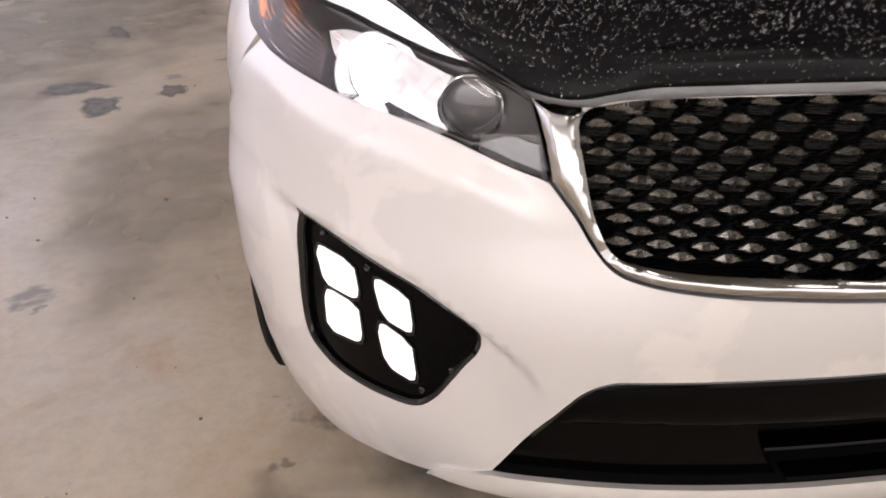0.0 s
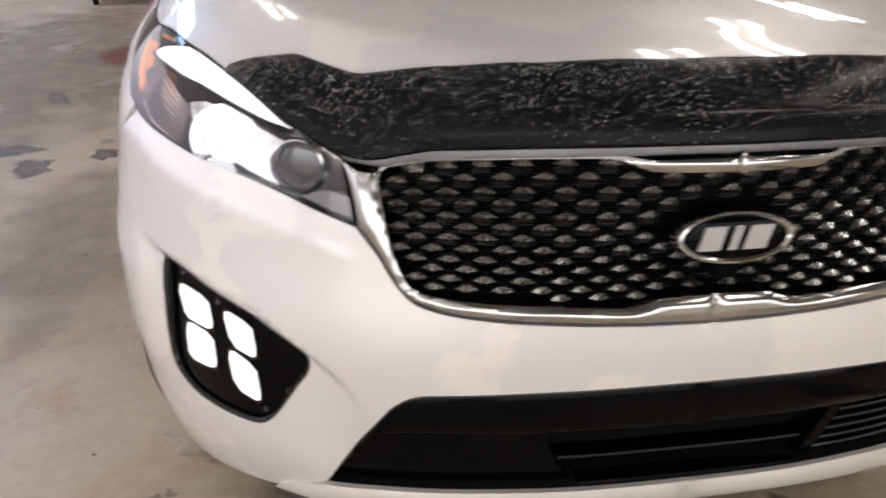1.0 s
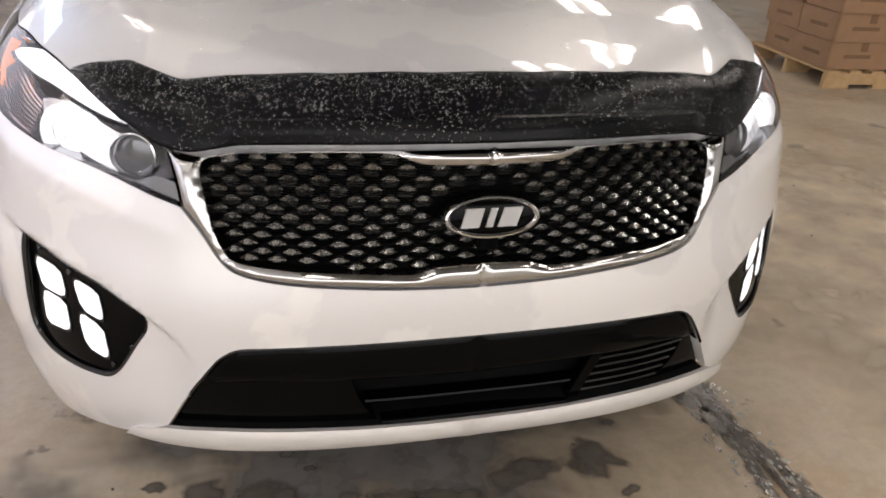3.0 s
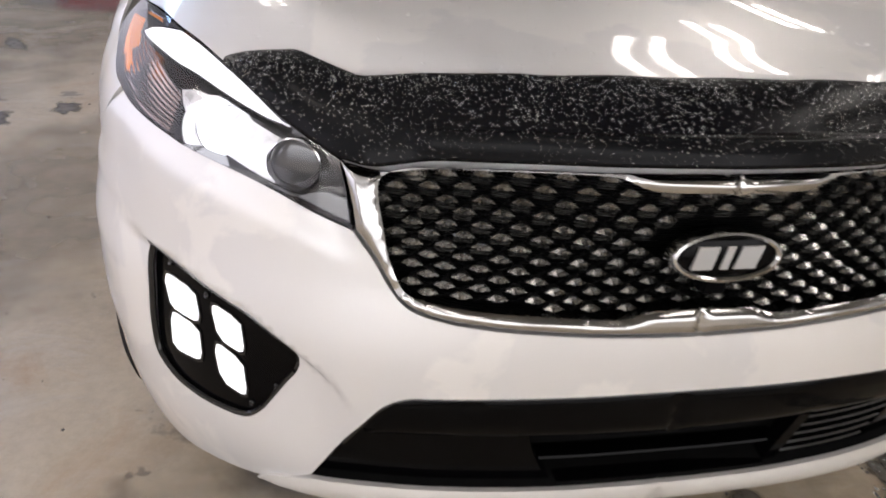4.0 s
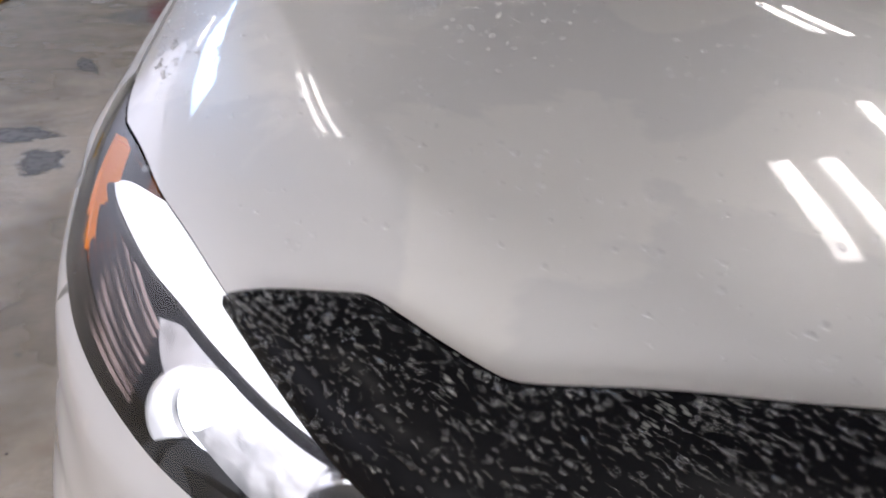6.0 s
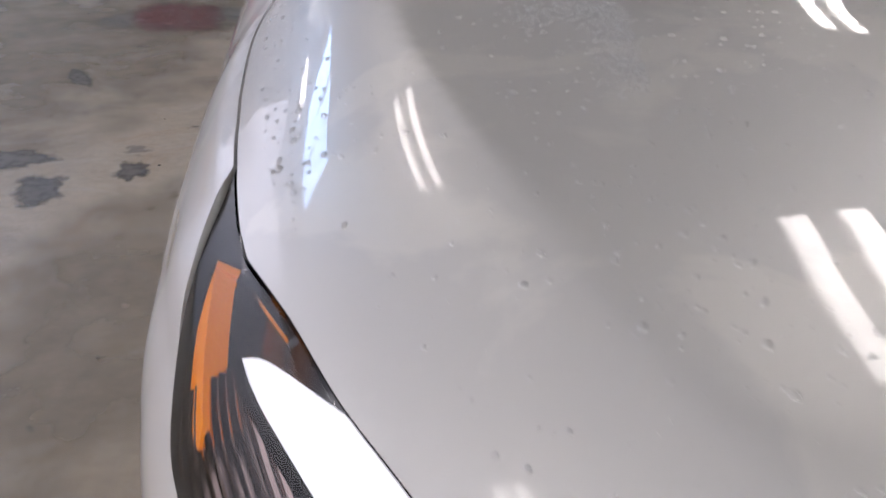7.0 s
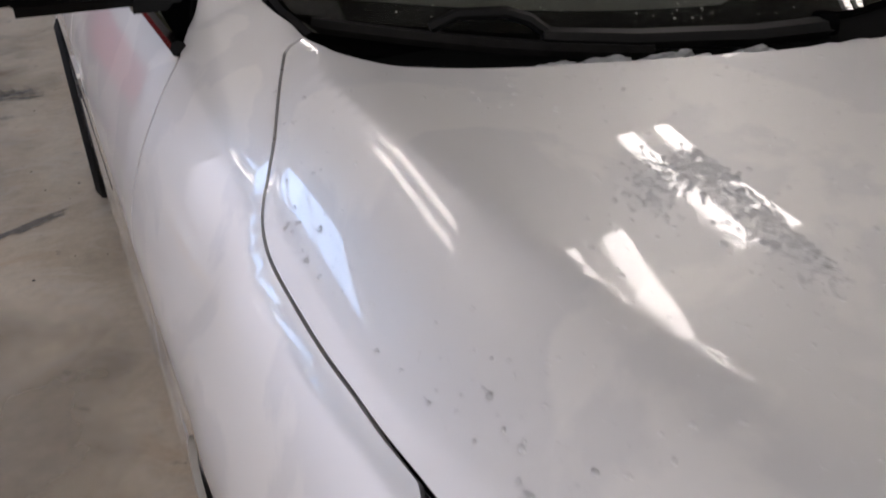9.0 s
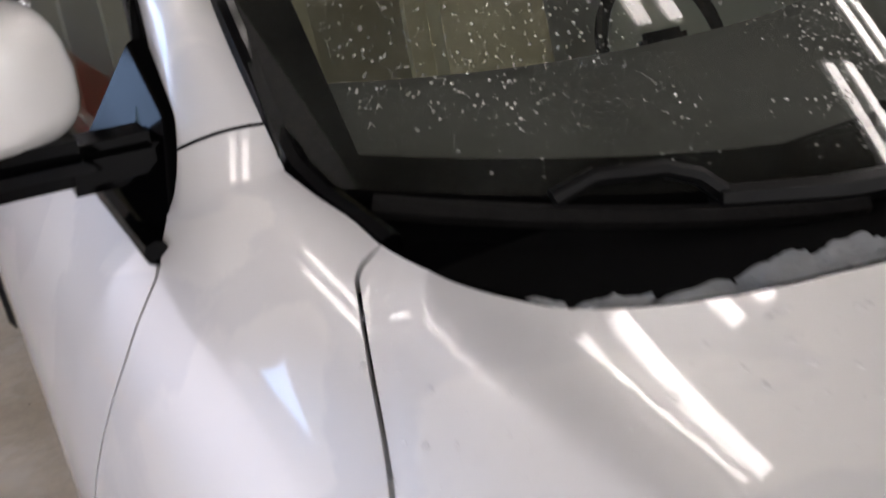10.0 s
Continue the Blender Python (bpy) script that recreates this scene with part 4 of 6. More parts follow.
# ---- bug shield on the hood's leading edge ----
SHIELD_TOP = [(0, .113, 1.005), (-.09, .112, 1.004), (-.158, .118, 1.004), (-.254, .128, .999), (-.289, .138, .998), (-.350, .155, .992), (-.414, .173, .986), (-.468, .187, .978), (-.488, .193, .975)]
SHIELD_WING = [(-.488, .193, .975), (-.502, .201, .975), (-.533, .226, .981), (-.570, .259, .989), (-.582, .268, .990)]
SHIELD_EDGE = [(-.582, .268, .990), (-.64, .288, .981), (-.672, .300, .971)]
SHIELD_ROUND = [(-.672, .300, .971), (-.680, .302, .966), (-.680, .296, .962)]
SHIELD_SIDE = [(-.680, .296, .962), (-.652, .258, .943), (-.624, .220, .927), (-.600, .192, .913), (-.566, .160, .897), (-.536, .137, .881)]
SHIELD_LOW = [(-.536, .137, .881), (-.510, .122, .876), (-.480, .108, .876), (-.422, .093, .888), (-.342, .069, .895), (-.263, .046, .901), (-.184, .025, .906), (-.100, .010, .910), (0, .001, .912)]


SH_T = np.vstack([spline(k, .004) for k in (SHIELD_TOP, SHIELD_WING, SHIELD_EDGE, SHIELD_ROUND[:2])])
SH_B = np.vstack([spline(k, .004) for k in (SHIELD_LOW[::-1], SHIELD_SIDE[::-1])])
SH_T, SH_B = SH_T[np.argsort(SH_T[:, 0])], SH_B[np.argsort(SH_B[:, 0])]


def shield_at(x, v):
    """A point of the shield: x across, v from 0 at its upper to 1 at its lower edge."""
    a = -abs(x)
    t = np.array([a, np.interp(a, SH_T[:, 0], SH_T[:, 1]), np.interp(a, SH_T[:, 0], SH_T[:, 2])])
    b = np.array([a, np.interp(a, SH_B[:, 0], SH_B[:, 1]), np.interp(a, SH_B[:, 0], SH_B[:, 2])])
    h = np.linalg.norm(t - b)
    n = np.array([a * .9, -.70, .72])
    lift = .010 + .11 * h * 4 * v * (1 - v)
    lift += .009 * float(smooth((.44 + a) / .04) * smooth((v - .66) / .09) * (1 - .5 * smooth((v - .84) / .16)))
    p = t + (b - t) * v + n * lift
    p[0] = math.copysign(abs(p[0]), x) if x else 0.0
    return p


xs = np.concatenate([np.linspace(-.6795, -.44, 46), np.linspace(-.43, 0, 40)])
xs = np.concatenate([xs, -xs[-2::-1]])
NV = 26
verts = [shield_at(x, v / NV) for x in xs for v in range(NV + 1)]
faces = []
for i in range(len(xs) - 1):
    for j in range(NV):
        a = i * (NV + 1) + j
        faces.append((a, a + 1, a + NV + 2, a + NV + 1))
shield = link("bug_shield", verts, faces, SHIELD, suv, "smoked black bug shield covered in water beads", sharp=50)
solid = shield.modifiers.new("thickness", "SOLIDIFY")
solid.thickness, solid.offset = .004, -1

# ---- head lamps ----
DRL_IN = [(-.602, .192, .910), (-.632, .214, .914), (-.664, .245, .922), (-.700, .287, .932), (-.735, .335, .941), (-.765, .380, .944), (-.793, .435, .948), (-.818, .490, .951), (-.828, .522, .955)]
DRL_END = [(-.828, .522, .955), (-.805, .503, .966), (-.756, .440, .976)]
DRL_UP = [(-.756, .440, .976), (-.724, .380, .971), (-.682, .305, .957), (-.654, .264, .943), (-.602, .192, .910)]


def to_side(ob, sd):
    if sd > 0:
        me = ob.data
        me.transform(Matrix.Diagonal((-1, 1, 1, 1)))
        me.flip_normals()
    return ob


def head_lamp(sd):
    lamp = panel("headlight", [LAMP_UP, LAMP_TAIL, LAMP_REAR, LAMP_LOW, LAMP_END], (-.7, -.65, .3), LAMP_DARK, suv, "lit headlamp with white light guide and amber corner", off=-0.045, grid=0.02, side=sd, flange=0)
    # rim wall from the housing to the cover
    L = loop([LAMP_UP, LAMP_TAIL, LAMP_REAR, LAMP_LOW, LAMP_END], 0.012)
    a, b = onto(L, -0.002), onto(L, -0.06)
    n = len(L)
    c = L.mean(0)
    b = b + (c - b) * 0.03
    verts = np.vstack([a, b]) * np.array([-sd, 1, 1])
    link("bezel", verts, [(i, (i + 1) % n, n + (i + 1) % n, n + i) for i in range(n)], BLACK_GLOSS, lamp, "black lamp rim")
    cover = panel("lens", [LAMP_UP, LAMP_TAIL, LAMP_REAR, LAMP_LOW, LAMP_END], (-.7, -.65, .3), LAMP_GLASS, lamp, "clear lamp cover", off=-0.001, grid=0.02, side=sd, flange=0)
    cover.visible_shadow = False
    panel("light_guide", [DRL_IN, DRL_END, DRL_UP], (-.5, -.5, .7), LIT_SOFT, lamp, "lit white light guide", off=-0.008, ds=0.008, grid=0.012, side=sd, flange=0.012)
    # low beam: bowl, lit projector, ring
    for (p, r, lit) in (((-.704, .275, .868), .040, True), ((-.598, .186, .852), .036, False)):
        P = onto(np.array([p]), -0.028)[0]
        n = Vector((-0.28, -0.95, 0.12)).normalized()
        M = Matrix.Translation(P) @ n.to_track_quat("Z", "Y").to_matrix().to_4x4()
        bm = revolve_bm([(r * 1.42, 0.004), (r * 1.34, 0.006), (r * 1.12, -0.012), (r * 1.04, -0.014)] if lit else [(r * 1.13, -.012), (r * 1.12, .000), (r * 1.06, .001), (r * 1.02, -.010)], (0, 0, 0), "z", 40)
        bm.transform(M)
        to_side(part("reflector_ring" if lit else "projector_ring", bm, GLOW_BOWL if lit else LAMP_CHROME, lamp, "chrome ring"), sd)
        rise = .016 if lit else .007
        prof = [(r * math.sin(k * math.pi / 20), -0.016 + rise * math.cos(k * math.pi / 20)) for k in range(0, 11)]
        bm = revolve_bm([(0.0004, rise - .016)] + prof[1:], (0, 0, 0), "z", 32)
        bm.transform(M)
        to_side(part("projector", bm, LIT if lit else LAMP_LENS, lamp, "glowing low beam projector" if lit else "dark projector lens"), sd)
    # reflector field round the low beam, with the lamp's light painted in as emission
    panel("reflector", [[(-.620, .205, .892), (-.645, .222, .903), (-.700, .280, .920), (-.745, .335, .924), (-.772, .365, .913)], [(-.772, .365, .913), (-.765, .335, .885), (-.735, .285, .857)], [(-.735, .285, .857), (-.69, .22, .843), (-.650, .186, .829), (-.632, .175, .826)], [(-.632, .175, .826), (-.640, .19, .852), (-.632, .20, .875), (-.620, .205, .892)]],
          (-.6, -.7, .3), GLOW_BOWL, lamp, "reflector with its own painted glow", off=-0.026, grid=0.015, side=sd, flange=0.01)
    panel("turn_signal", [[(-.871, .557, .900), (-.868, .585, .917), (-.861, .622, .939), (-.854, .645, .955)], [(-.854, .645, .955), (-.853, .610, .942), (-.853, .576, .929), (-.852, .538, .915), (-.848, .515, .905)], [(-.848, .515, .905), (-.852, .50, .893), (-.862, .51, .892), (-.871, .557, .900)]],
          (-.8, -.3, .5), AMBER, lamp, "amber turn signal reflector with painted glow", off=-0.012, ds=0.008, grid=0.012, side=sd, flange=0.02)
    # stepped ribs that follow the outer corner behind the cover
    outer = spline([(-.870, .545, .905), (-.868, .492, .882), (-.848, .420, .871), (-.815, .356, .862), (-.785, .308, .856)], .012)
    inner = spline([(-.838, .545, .948), (-.822, .487, .938), (-.806, .440, .926), (-.788, .398, .914), (-.772, .366, .905)], .012)
    inner = np.stack([np.interp(np.linspace(0, 1, len(outer)), np.linspace(0, 1, len(inner)), inner[:, k]) for k in range(3)], 1)
    for k in range(9):
        f = .06 + .105 * k
        pts = onto(outer + (inner - outer) * f, -.012 - .0022 * k)
        to_side(part("reflector_rib", tube_bm(pts, .0032, 6), RIB, lamp, "thin rose-tinted chrome rib"), sd)
    edge = onto(spline([(q[0] - .004, q[1] - .006, q[2] - .008) for q in LAMP_UP[-2:] + LAMP_TAIL[1:3]], .012), -.012)
    to_side(part("tail_trim", tube_bm(edge, .004, 8), LAMP_CHROME, lamp, "chrome strip in the lamp's tail"), sd)
    # dark frame between the light guide and the projectors, and the lower trim shelf
    edge = onto(spline([(q[0] + .004, q[1] - .002, q[2] - .006) for q in DRL_IN], .012), -.007)
    to_side(part("guide_frame", tube_bm(edge, .0042, 8), BLACK_GLOSS, lamp, "dark lamp divider"), sd)
    panel("trim_shelf", [[(-.528, .112, .828), (-.560, .135, .833), (-.600, .160, .815), (-.640, .170, .828)], [(-.640, .170, .828), (-.588, .140, .814)], [(-.588, .140, .814), (-.555, .120, .802), (-.522, .106, .792)], [(-.522, .106, .792), (-.528, .112, .828)]],
          (-.6, -.7, .3), LAMP_SATIN, lamp, "satin grey trim", off=-0.016, ds=0.008, grid=0.012, side=sd, flange=0.012)


def fog_lamp_unit(sd):
    c = panel("fog_lamp_unit", [FOG + FOG[:1]], (-.62, -.78, .05), BLACK_GLOSS, suv, "black lamp cluster with four lit white lenses", off=-0.009, ds=0.01, grid=0.014, side=sd, shape=scoop, flange=0.03,
              crown=None)
    for q in (((-.807, .604), (-.803, .620), (-.795, .622), (-.768, .620), (-.753, .611), (-.748, .578), (-.750, .565), (-.757, .561), (-.790, .562), (-.799, .570)),
              ((-.797, .540), (-.794, .556), (-.787, .559), (-.762, .557), (-.748, .547), (-.743, .510), (-.745, .497), (-.752, .493), (-.782, .490), (-.793, .499)),
              ((-.728, .596), (-.726, .608), (-.719, .611), (-.696, .604), (-.681, .593), (-.677, .556), (-.678, .544), (-.684, .541), (-.709, .548), (-.721, .563)),
              ((-.723, .526), (-.721, .541), (-.714, .543), (-.691, .533), (-.677, .519), (-.671, .480), (-.672, .468), (-.679, .465), (-.703, .473), (-.715, .489))):
        o = np.array([(x, -0.3, z) for x, z in q])
        X, ok = shoot(o, np.array([0., 1, 0]), -0.015, 1.2)
        X = [tuple(p) for p in X]
        cx = np.mean(X, 0)
        ring = [tuple(cx + (np.array(p) - cx) * 1.10) for p in X]
        edge, rim = [[[L[k], L[(k + 1) % len(L)]] for k in range(len(L))] for L in (X, ring)]
        panel("lens_frame", rim, (-.62, -.78, .05), RIM_GLOSS, c, "black lens frame", off=-0.007, ds=0.008, grid=0.012, gap=0, side=sd, shape=scoop, flange=0.008, holes=[edge])
        panel("fog_lens", edge, (-.62, -.78, .05), LIT_LED, c, "lit white lamp lens", off=-0.0065, gap=0.002, ds=0.006, grid=0.009, side=sd, shape=scoop, flange=0.01)
    rim = onto(spline(FOG + FOG[:1], .008)[:-1])
    rim = rim + skin_normal(rim) * (scoop(rim) - .005)[:, None]
    rim[:, 0] *= -sd
    part("rim", tube_bm(rim, .0055, 8, closed=True), RIM_GLOSS, c, "gloss black rim")
    for x, z in ((-.806, .645), (-.635, .500), (-.672, .455), (-.745, .622)):
        P = onto(shoot(np.array([(x, -.3, z)]), np.array([0., 1, 0]), 0, 1.2)[0], 0)
        n = skin_normal(P)[0]
        P = Vector(P[0] + n * (scoop(P)[0] - .008))
        bm = revolve_bm([(.0055, -.004), (.0055, .0015), (.004, .003), (.0025, .0022), (.0005, .0015)], (0, 0, 0), "z", 12)
        bm.transform(Matrix.Translation(P) @ Vector(n).to_track_quat("Z", "Y").to_matrix().to_4x4())
        to_side(part("bolt", bm, RIM_GLOSS, c), sd)


for sd in (-1, 1):
    head_lamp(sd)
    fog_lamp_unit(sd)

# ---- lower intake ----
full_intake = [[(0, -.008, .547)] + INTAKE[1:-1] + [(-.590, .105, .300)], [(-.590, .105, .300), (-.321, .03, .300), (0, .012, .300)], [(0, .012, .300), INTAKE[0]]]
intake = panel("lower_intake", full_intake, (-.2, -.97, .05), BLACK_VOID, suv, "black lower air intake with slats", off=-0.07, grid=0.03, mirror=True, flange=0)
BAND_LOW = [(-.512, .057, .450), (-.400, .024, .460), (-.275, .002, .461), (-.071, -.009, .456), (0, -.009, .455)]
panel("intake_band", [[(0, -.008, .547)] + INTAKE[1:-1] + [(-.512, .057, .450)], BAND_LOW, [BAND_LOW[-1], INTAKE[0]]], (-.2, -.97, .05), BLACK_GLOSS, intake, "gloss black upper band", off=-0.012, grid=0.015,
      mirror=True, flange=0.03, crown=(0.008, 0.016))
panel("intake_blank", [[(-.512, .057, .447), (-.400, .024, .456), (-.237, .0, .457)], [(-.237, 0, .457), (-.228, 0, .425), (-.214, 0, .392), (-.195, 0, .360), (-.176, 0, .338)], [(-.176, 0, .338), (-.321, .015, .340), (-.471, .05, .338), (-.578, .097, .332)], [(-.578, .097, .332), (-.512, .057, .447)]],
      (-.3, -.95, .05), BLACK_GLOSS, intake, "gloss black blanking panel", off=-0.022, grid=0.015, flange=0.03)


edge = spline(LIP_TOP, .02)
a, b = onto(edge, -.004), onto(edge, -.085)
a, b = np.vstack([a, a[-2::-1] * np.array([-1, 1, 1])]), np.vstack([b, b[-2::-1] * np.array([-1, 1, 1])])
link("intake_floor", [*(a - np.array([0, 0, .004])), *(b - np.array([0, 0, .004]))], [(k, k + 1, len(a) + k + 1, len(a) + k) for k in range(len(a) - 1)], BLACK_VOID, intake)
rim = onto(spline(INTAKE[:-1], .02), -.002)
rim = np.vstack([rim[::-1], rim[1:] * np.array([-1, 1, 1])])
part("intake_edge", tube_bm(rim, .003, 6), RIM_GLOSS, intake, "wet gloss black edge")


def strip(name, x0, x1, z0, z1, off, h, depth, material, parent, label=""):
    n = 24
    xs = np.linspace(x0, x1, n)
    zs = np.linspace(z0, z1, n)
    X, ok = shoot(np.stack([xs, np.full(n, -0.3), zs], 1), np.array([0., 1, 0]), off, 0.9)
    bm = bmesh.new()
    rows = []
    for p in X:
        p = Vector(p)
        rows.append([bm.verts.new(p + Vector(d)) for d in ((0, 0, h / 2), (0, -0.002, 0), (0, 0, -h / 2), (0, depth, -h / 2), (0, depth, h / 2))])
    for a, b in zip(rows, rows[1:]):
        for i in range(5):
            bm.faces.new((a[i], a[(i + 1) % 5], b[(i + 1) % 5], b[i]))
    bm.faces.new(rows[0])
    bm.faces.new(rows[-1][::-1])
    return part(name, bm, material, parent, label)


strip("intake_slat", -.208, .232, .392, .389, -0.033, .007, .03, BLACK_GLOSS, intake, "gloss black slat")
strip("intake_slat", -.178, .206, .351, .349, -0.010, .010, .03, BLACK_GLOSS, intake, "gloss black slat")
for k in range(6):
    z = .443 - k * .0188
    strip("intake_slat", .268 - k * .0078, .481 - k * .0130, z, z - .002, -0.022, .006, .03, RIM_GLOSS, intake, "thin gloss black slat")
bm = bmesh.new()
q, ok = shoot(np.array([(x, -0.3, z) for x, z in ((.247, .456), (.272, .456), (.228, .342), (.203, .342))]), np.array([0., 1, 0]), -0.018, 0.9)
f = [bm.verts.new(p) for p in q]
b = [bm.verts.new(p + np.array([0, .03, 0])) for p in q]
bm.faces.new(f)
for i in range(4):
    bm.faces.new((f[i], b[i], b[(i + 1) % 4], f[(i + 1) % 4]))
part("intake_divider", bm, BLACK_GLOSS, intake, "slanted gloss black divider")
panel("intake_end", [[(.492, .04, .452), (.512, .057, .447)], [(.512, .057, .447), (.572, .092, .342)], [(.572, .092, .342), (.418, .04, .352)], [(.418, .04, .352), (.468, .05, .396), (.492, .04, .452)]], (.3, -.95, .05), BLACK_GLOSS, intake,
      "gloss black corner panel", off=-0.022, grid=0.015, flange=0.03)

# ---- doors, quarters and rear ----
REAR_Y = 3.705
for sd in (-1, 1):
    d = panel("front_door", [FENDER_REAR[1:], [FENDER_REAR[-1], (-.945, 2.52, .30)], [(-.945, 2.52, .30), (-.957, 2.56, .70), (-.913, 2.57, 1.02), (-.846, 2.57, 1.112)], [(-.846, 2.57, 1.112), (-.846, 1.508, 1.112)]],
              (-1, 0, .35), WHITE, suv, "white front door", grid=0.05, ds=0.03, side=sd, gap=0.003)
    ob = part("door_handle", box_bm(-.970, 2.30, .86, -.945, 2.50, .895, .012), WHITE, d, "white door handle")
    to_side(ob, sd)
    d = panel("rear_door", [[(-.846, 2.57, 1.112), (-.913, 2.57, 1.02), (-.957, 2.56, .70), (-.945, 2.52, .30)], [(-.945, 2.52, .30), (-.945, 3.22, .30)], [(-.945, 3.22, .30), (-.957, 3.25, .52), (-.957, 3.40, .72), (-.913, 3.55, 1.02), (-.846, 3.60, 1.112)], [(-.846, 3.60, 1.112), (-.846, 2.57, 1.112)]],
              (-1, 0, .35), WHITE, suv, "white rear door", grid=0.05, ds=0.03, side=sd, gap=0.003)
    to_side(part("door_handle", box_bm(-.970, 3.28, .86, -.945, 3.48, .895, .012), WHITE, d, "white door handle"), sd)
    panel("quarter_panel", [[(-.846, 3.60, 1.112), (-.913, 3.55, 1.02), (-.957, 3.40, .76)], arch(131, -9, 14, y=REAR_Y)[1:], [arch(131, -9, 14, y=REAR_Y)[-1], (-.93, 4.45, .30)], [(-.93, 4.45, .30), (-.95, 4.56, .7), (-.846, 4.50, 1.112)], [(-.846, 4.50, 1.112), (-.846, 3.60, 1.112)]],
          (-1, 0, .35), WHITE, suv, "white rear quarter panel", grid=0.05, ds=0.03, side=sd)
    bm = box_bm(-.925, ARCH_Y + .43, .20, -.80, REAR_Y - .43, .305, .02)
    to_side(part("rocker", bm, BLACK_SATIN, suv, "black rocker trim"), sd)
    # sill edge that stands out under the doors
    to_side(part("sill_trim", tube_bm([(-.930, 1.36, .300), (-.934, 1.5, .318), (-.936, 1.62, .322), (-.936, 3.1, .322), (-.925, 3.22, .312)], .024, 8), WHITE, suv), sd)

# rear face of the body
bm = bmesh.new()
rows = []
for i in range(9):
    z = .30 + i * (1.13 - .30) / 8
    y = 4.60 - max(0, z - .95) * .42
    w = np.interp(z, [.3, .7, 1.0, 1.11, 1.62], [.93, .95, .92, .85, .66])
    rows.append([bm.verts.new((w * math.sin(k * math.pi / 16), y + .1 - .14 * abs(k / 8)**2.2, z)) for k in range(-8, 9)])
for a, b in zip(rows, rows[1:]):
    for i in range(16):
        bm.faces.new((a[i], a[i + 1], b[i + 1], b[i]))
part("tailgate", bm, WHITE, suv, "white tailgate")
bm = bmesh.new()
q = [bm.verts.new(p) for p in ((-.80, 4.48, 1.13), (.80, 4.48, 1.13), (.62, 4.36, 1.57), (-.62, 4.36, 1.57))]
bm.faces.new(q)
part("rear_window", bm, GLASS, suv, "greenish rear window", smooth=0).visible_shadow = False


def wheel(y, sd, out):
    t = revolve_bm([(.238, -.085), (.262, -.112), (.330, -.120), (.358, -.105), (.368, -.075), (.368, .075), (.358, .105), (.330, .120), (.262, .112), (.238, .085)], (sd * out, y, .366), "x", 56)
    w = part("wheel", t, RUBBER, suv, "black tyre on alloy wheel")
    r = revolve_bm([(.242, -.09), (.232, -.098), (.215, -.06), (.205, .06), (.238, .09)], (sd * out, y, .366), "x", 48)
    rim = part("rim", r, ALLOY, w, "silver alloy rim")
    hub = revolve_bm([(.001, .068), (.035, .066), (.062, .050), (.062, .0)], (0, 0, 0), "x", 24)
    for v in hub.verts:
        v.co = Vector((sd * (out + v.co.x), y + v.co.y, .366 + v.co.z))
    part("hub", hub, ALLOY, w)
    for k in range(5):
        a = math.tau * k / 5 + .3
        bm = bmesh.new()
        for side in (-1, 1):
            da = side * .16
            tube_bm([(sd * (out + .05), y + .05 * math.cos(a + da), .366 + .05 * math.sin(a + da)), (sd * (out + .063), y + .14 * math.cos(a + da * .9), .366 + .14 * math.sin(a + da * .9)), (sd * (out + .06), y + .225 * math.cos(a + da * .8), .366 + .225 * math.sin(a + da * .8))], .016, 6, bm)
        part("spoke", bm, ALLOY, w)
    # tread grooves
    for o in (-.045, 0.0, .045):
        part("tread_rib", revolve_bm([(.366, o - .016), (.3715, o - .013), (.3715, o + .013), (.366, o + .016)], (sd * out, y, .366), "x", 56), RUBBER, w)


for sd in (-1, 1):
    wheel(ARCH_Y, sd, .835)
    wheel(REAR_Y, sd, .862)
    for y in (ARCH_Y, REAR_Y):
        bm = bmesh.new()
        n = 24
        a = [bm.verts.new((sd * .885, y + .425 * math.cos(k * math.pi * 1.1 / n - .15), ARCH_Z + .425 * math.sin(k * math.pi * 1.1 / n - .15))) for k in range(n + 1)]
        b = [bm.verts.new((sd * .62, v.co.y, v.co.z)) for v in a]
        for i in range(n):
            bm.faces.new((a[i], a[i + 1], b[i + 1], b[i]))
        bm.faces.new(b)
        part("wheel_liner", bm, BLACK_VOID, suv)
part("underbody", box_bm(-.70, .50, .20, .70, 4.4, .32, .03), BLACK_VOID, suv)
part("cabin_floor", box_bm(-.86, 1.2, .33, .86, 4.5, .42), BLACK_VOID, suv)

# ---- cabin ----
WS_Y0, WS_Z0, WS_Y1, WS_Z1 = 1.185, 1.118, 2.06, 1.600


def screen(u, v):
    """Windscreen: u from -1 to 1 across, v from 0 at the base to 1 at the roof."""
    w = .735 + (.585 - .735) * v
    y = (WS_Y0 + (WS_Y1 - WS_Y0) * v) + (.27 - .14 * v) * abs(u)**2.1
    z = (WS_Z0 + (WS_Z1 - WS_Z0) * v) + .045 * (1 - v) * abs(u)**2.2 - .03 * v * abs(u)**2 + .05 * v * (1 - v)
    return Vector((w * u, y, z))


def screen_patch(name, u0, u1, v0, v1, material, parent, label="", lift=0.0, nu=28, nv=14, thick=0.0):
    verts, faces = [], []
    for j in range(nv + 1):
        for i in range(nu + 1):
            u, v = u0 + (u1 - u0) * i / nu, v0 + (v1 - v0) * j / nv
            verts.append(screen(u, v) + Vector((0, -.5, .86)) * lift)
    for j in range(nv):
        for i in range(nu):
            a = j * (nu + 1) + i
            faces.append((a, a + 1, a + nu + 2, a + nu + 1))
    return link(name, verts, faces, material, parent, label)


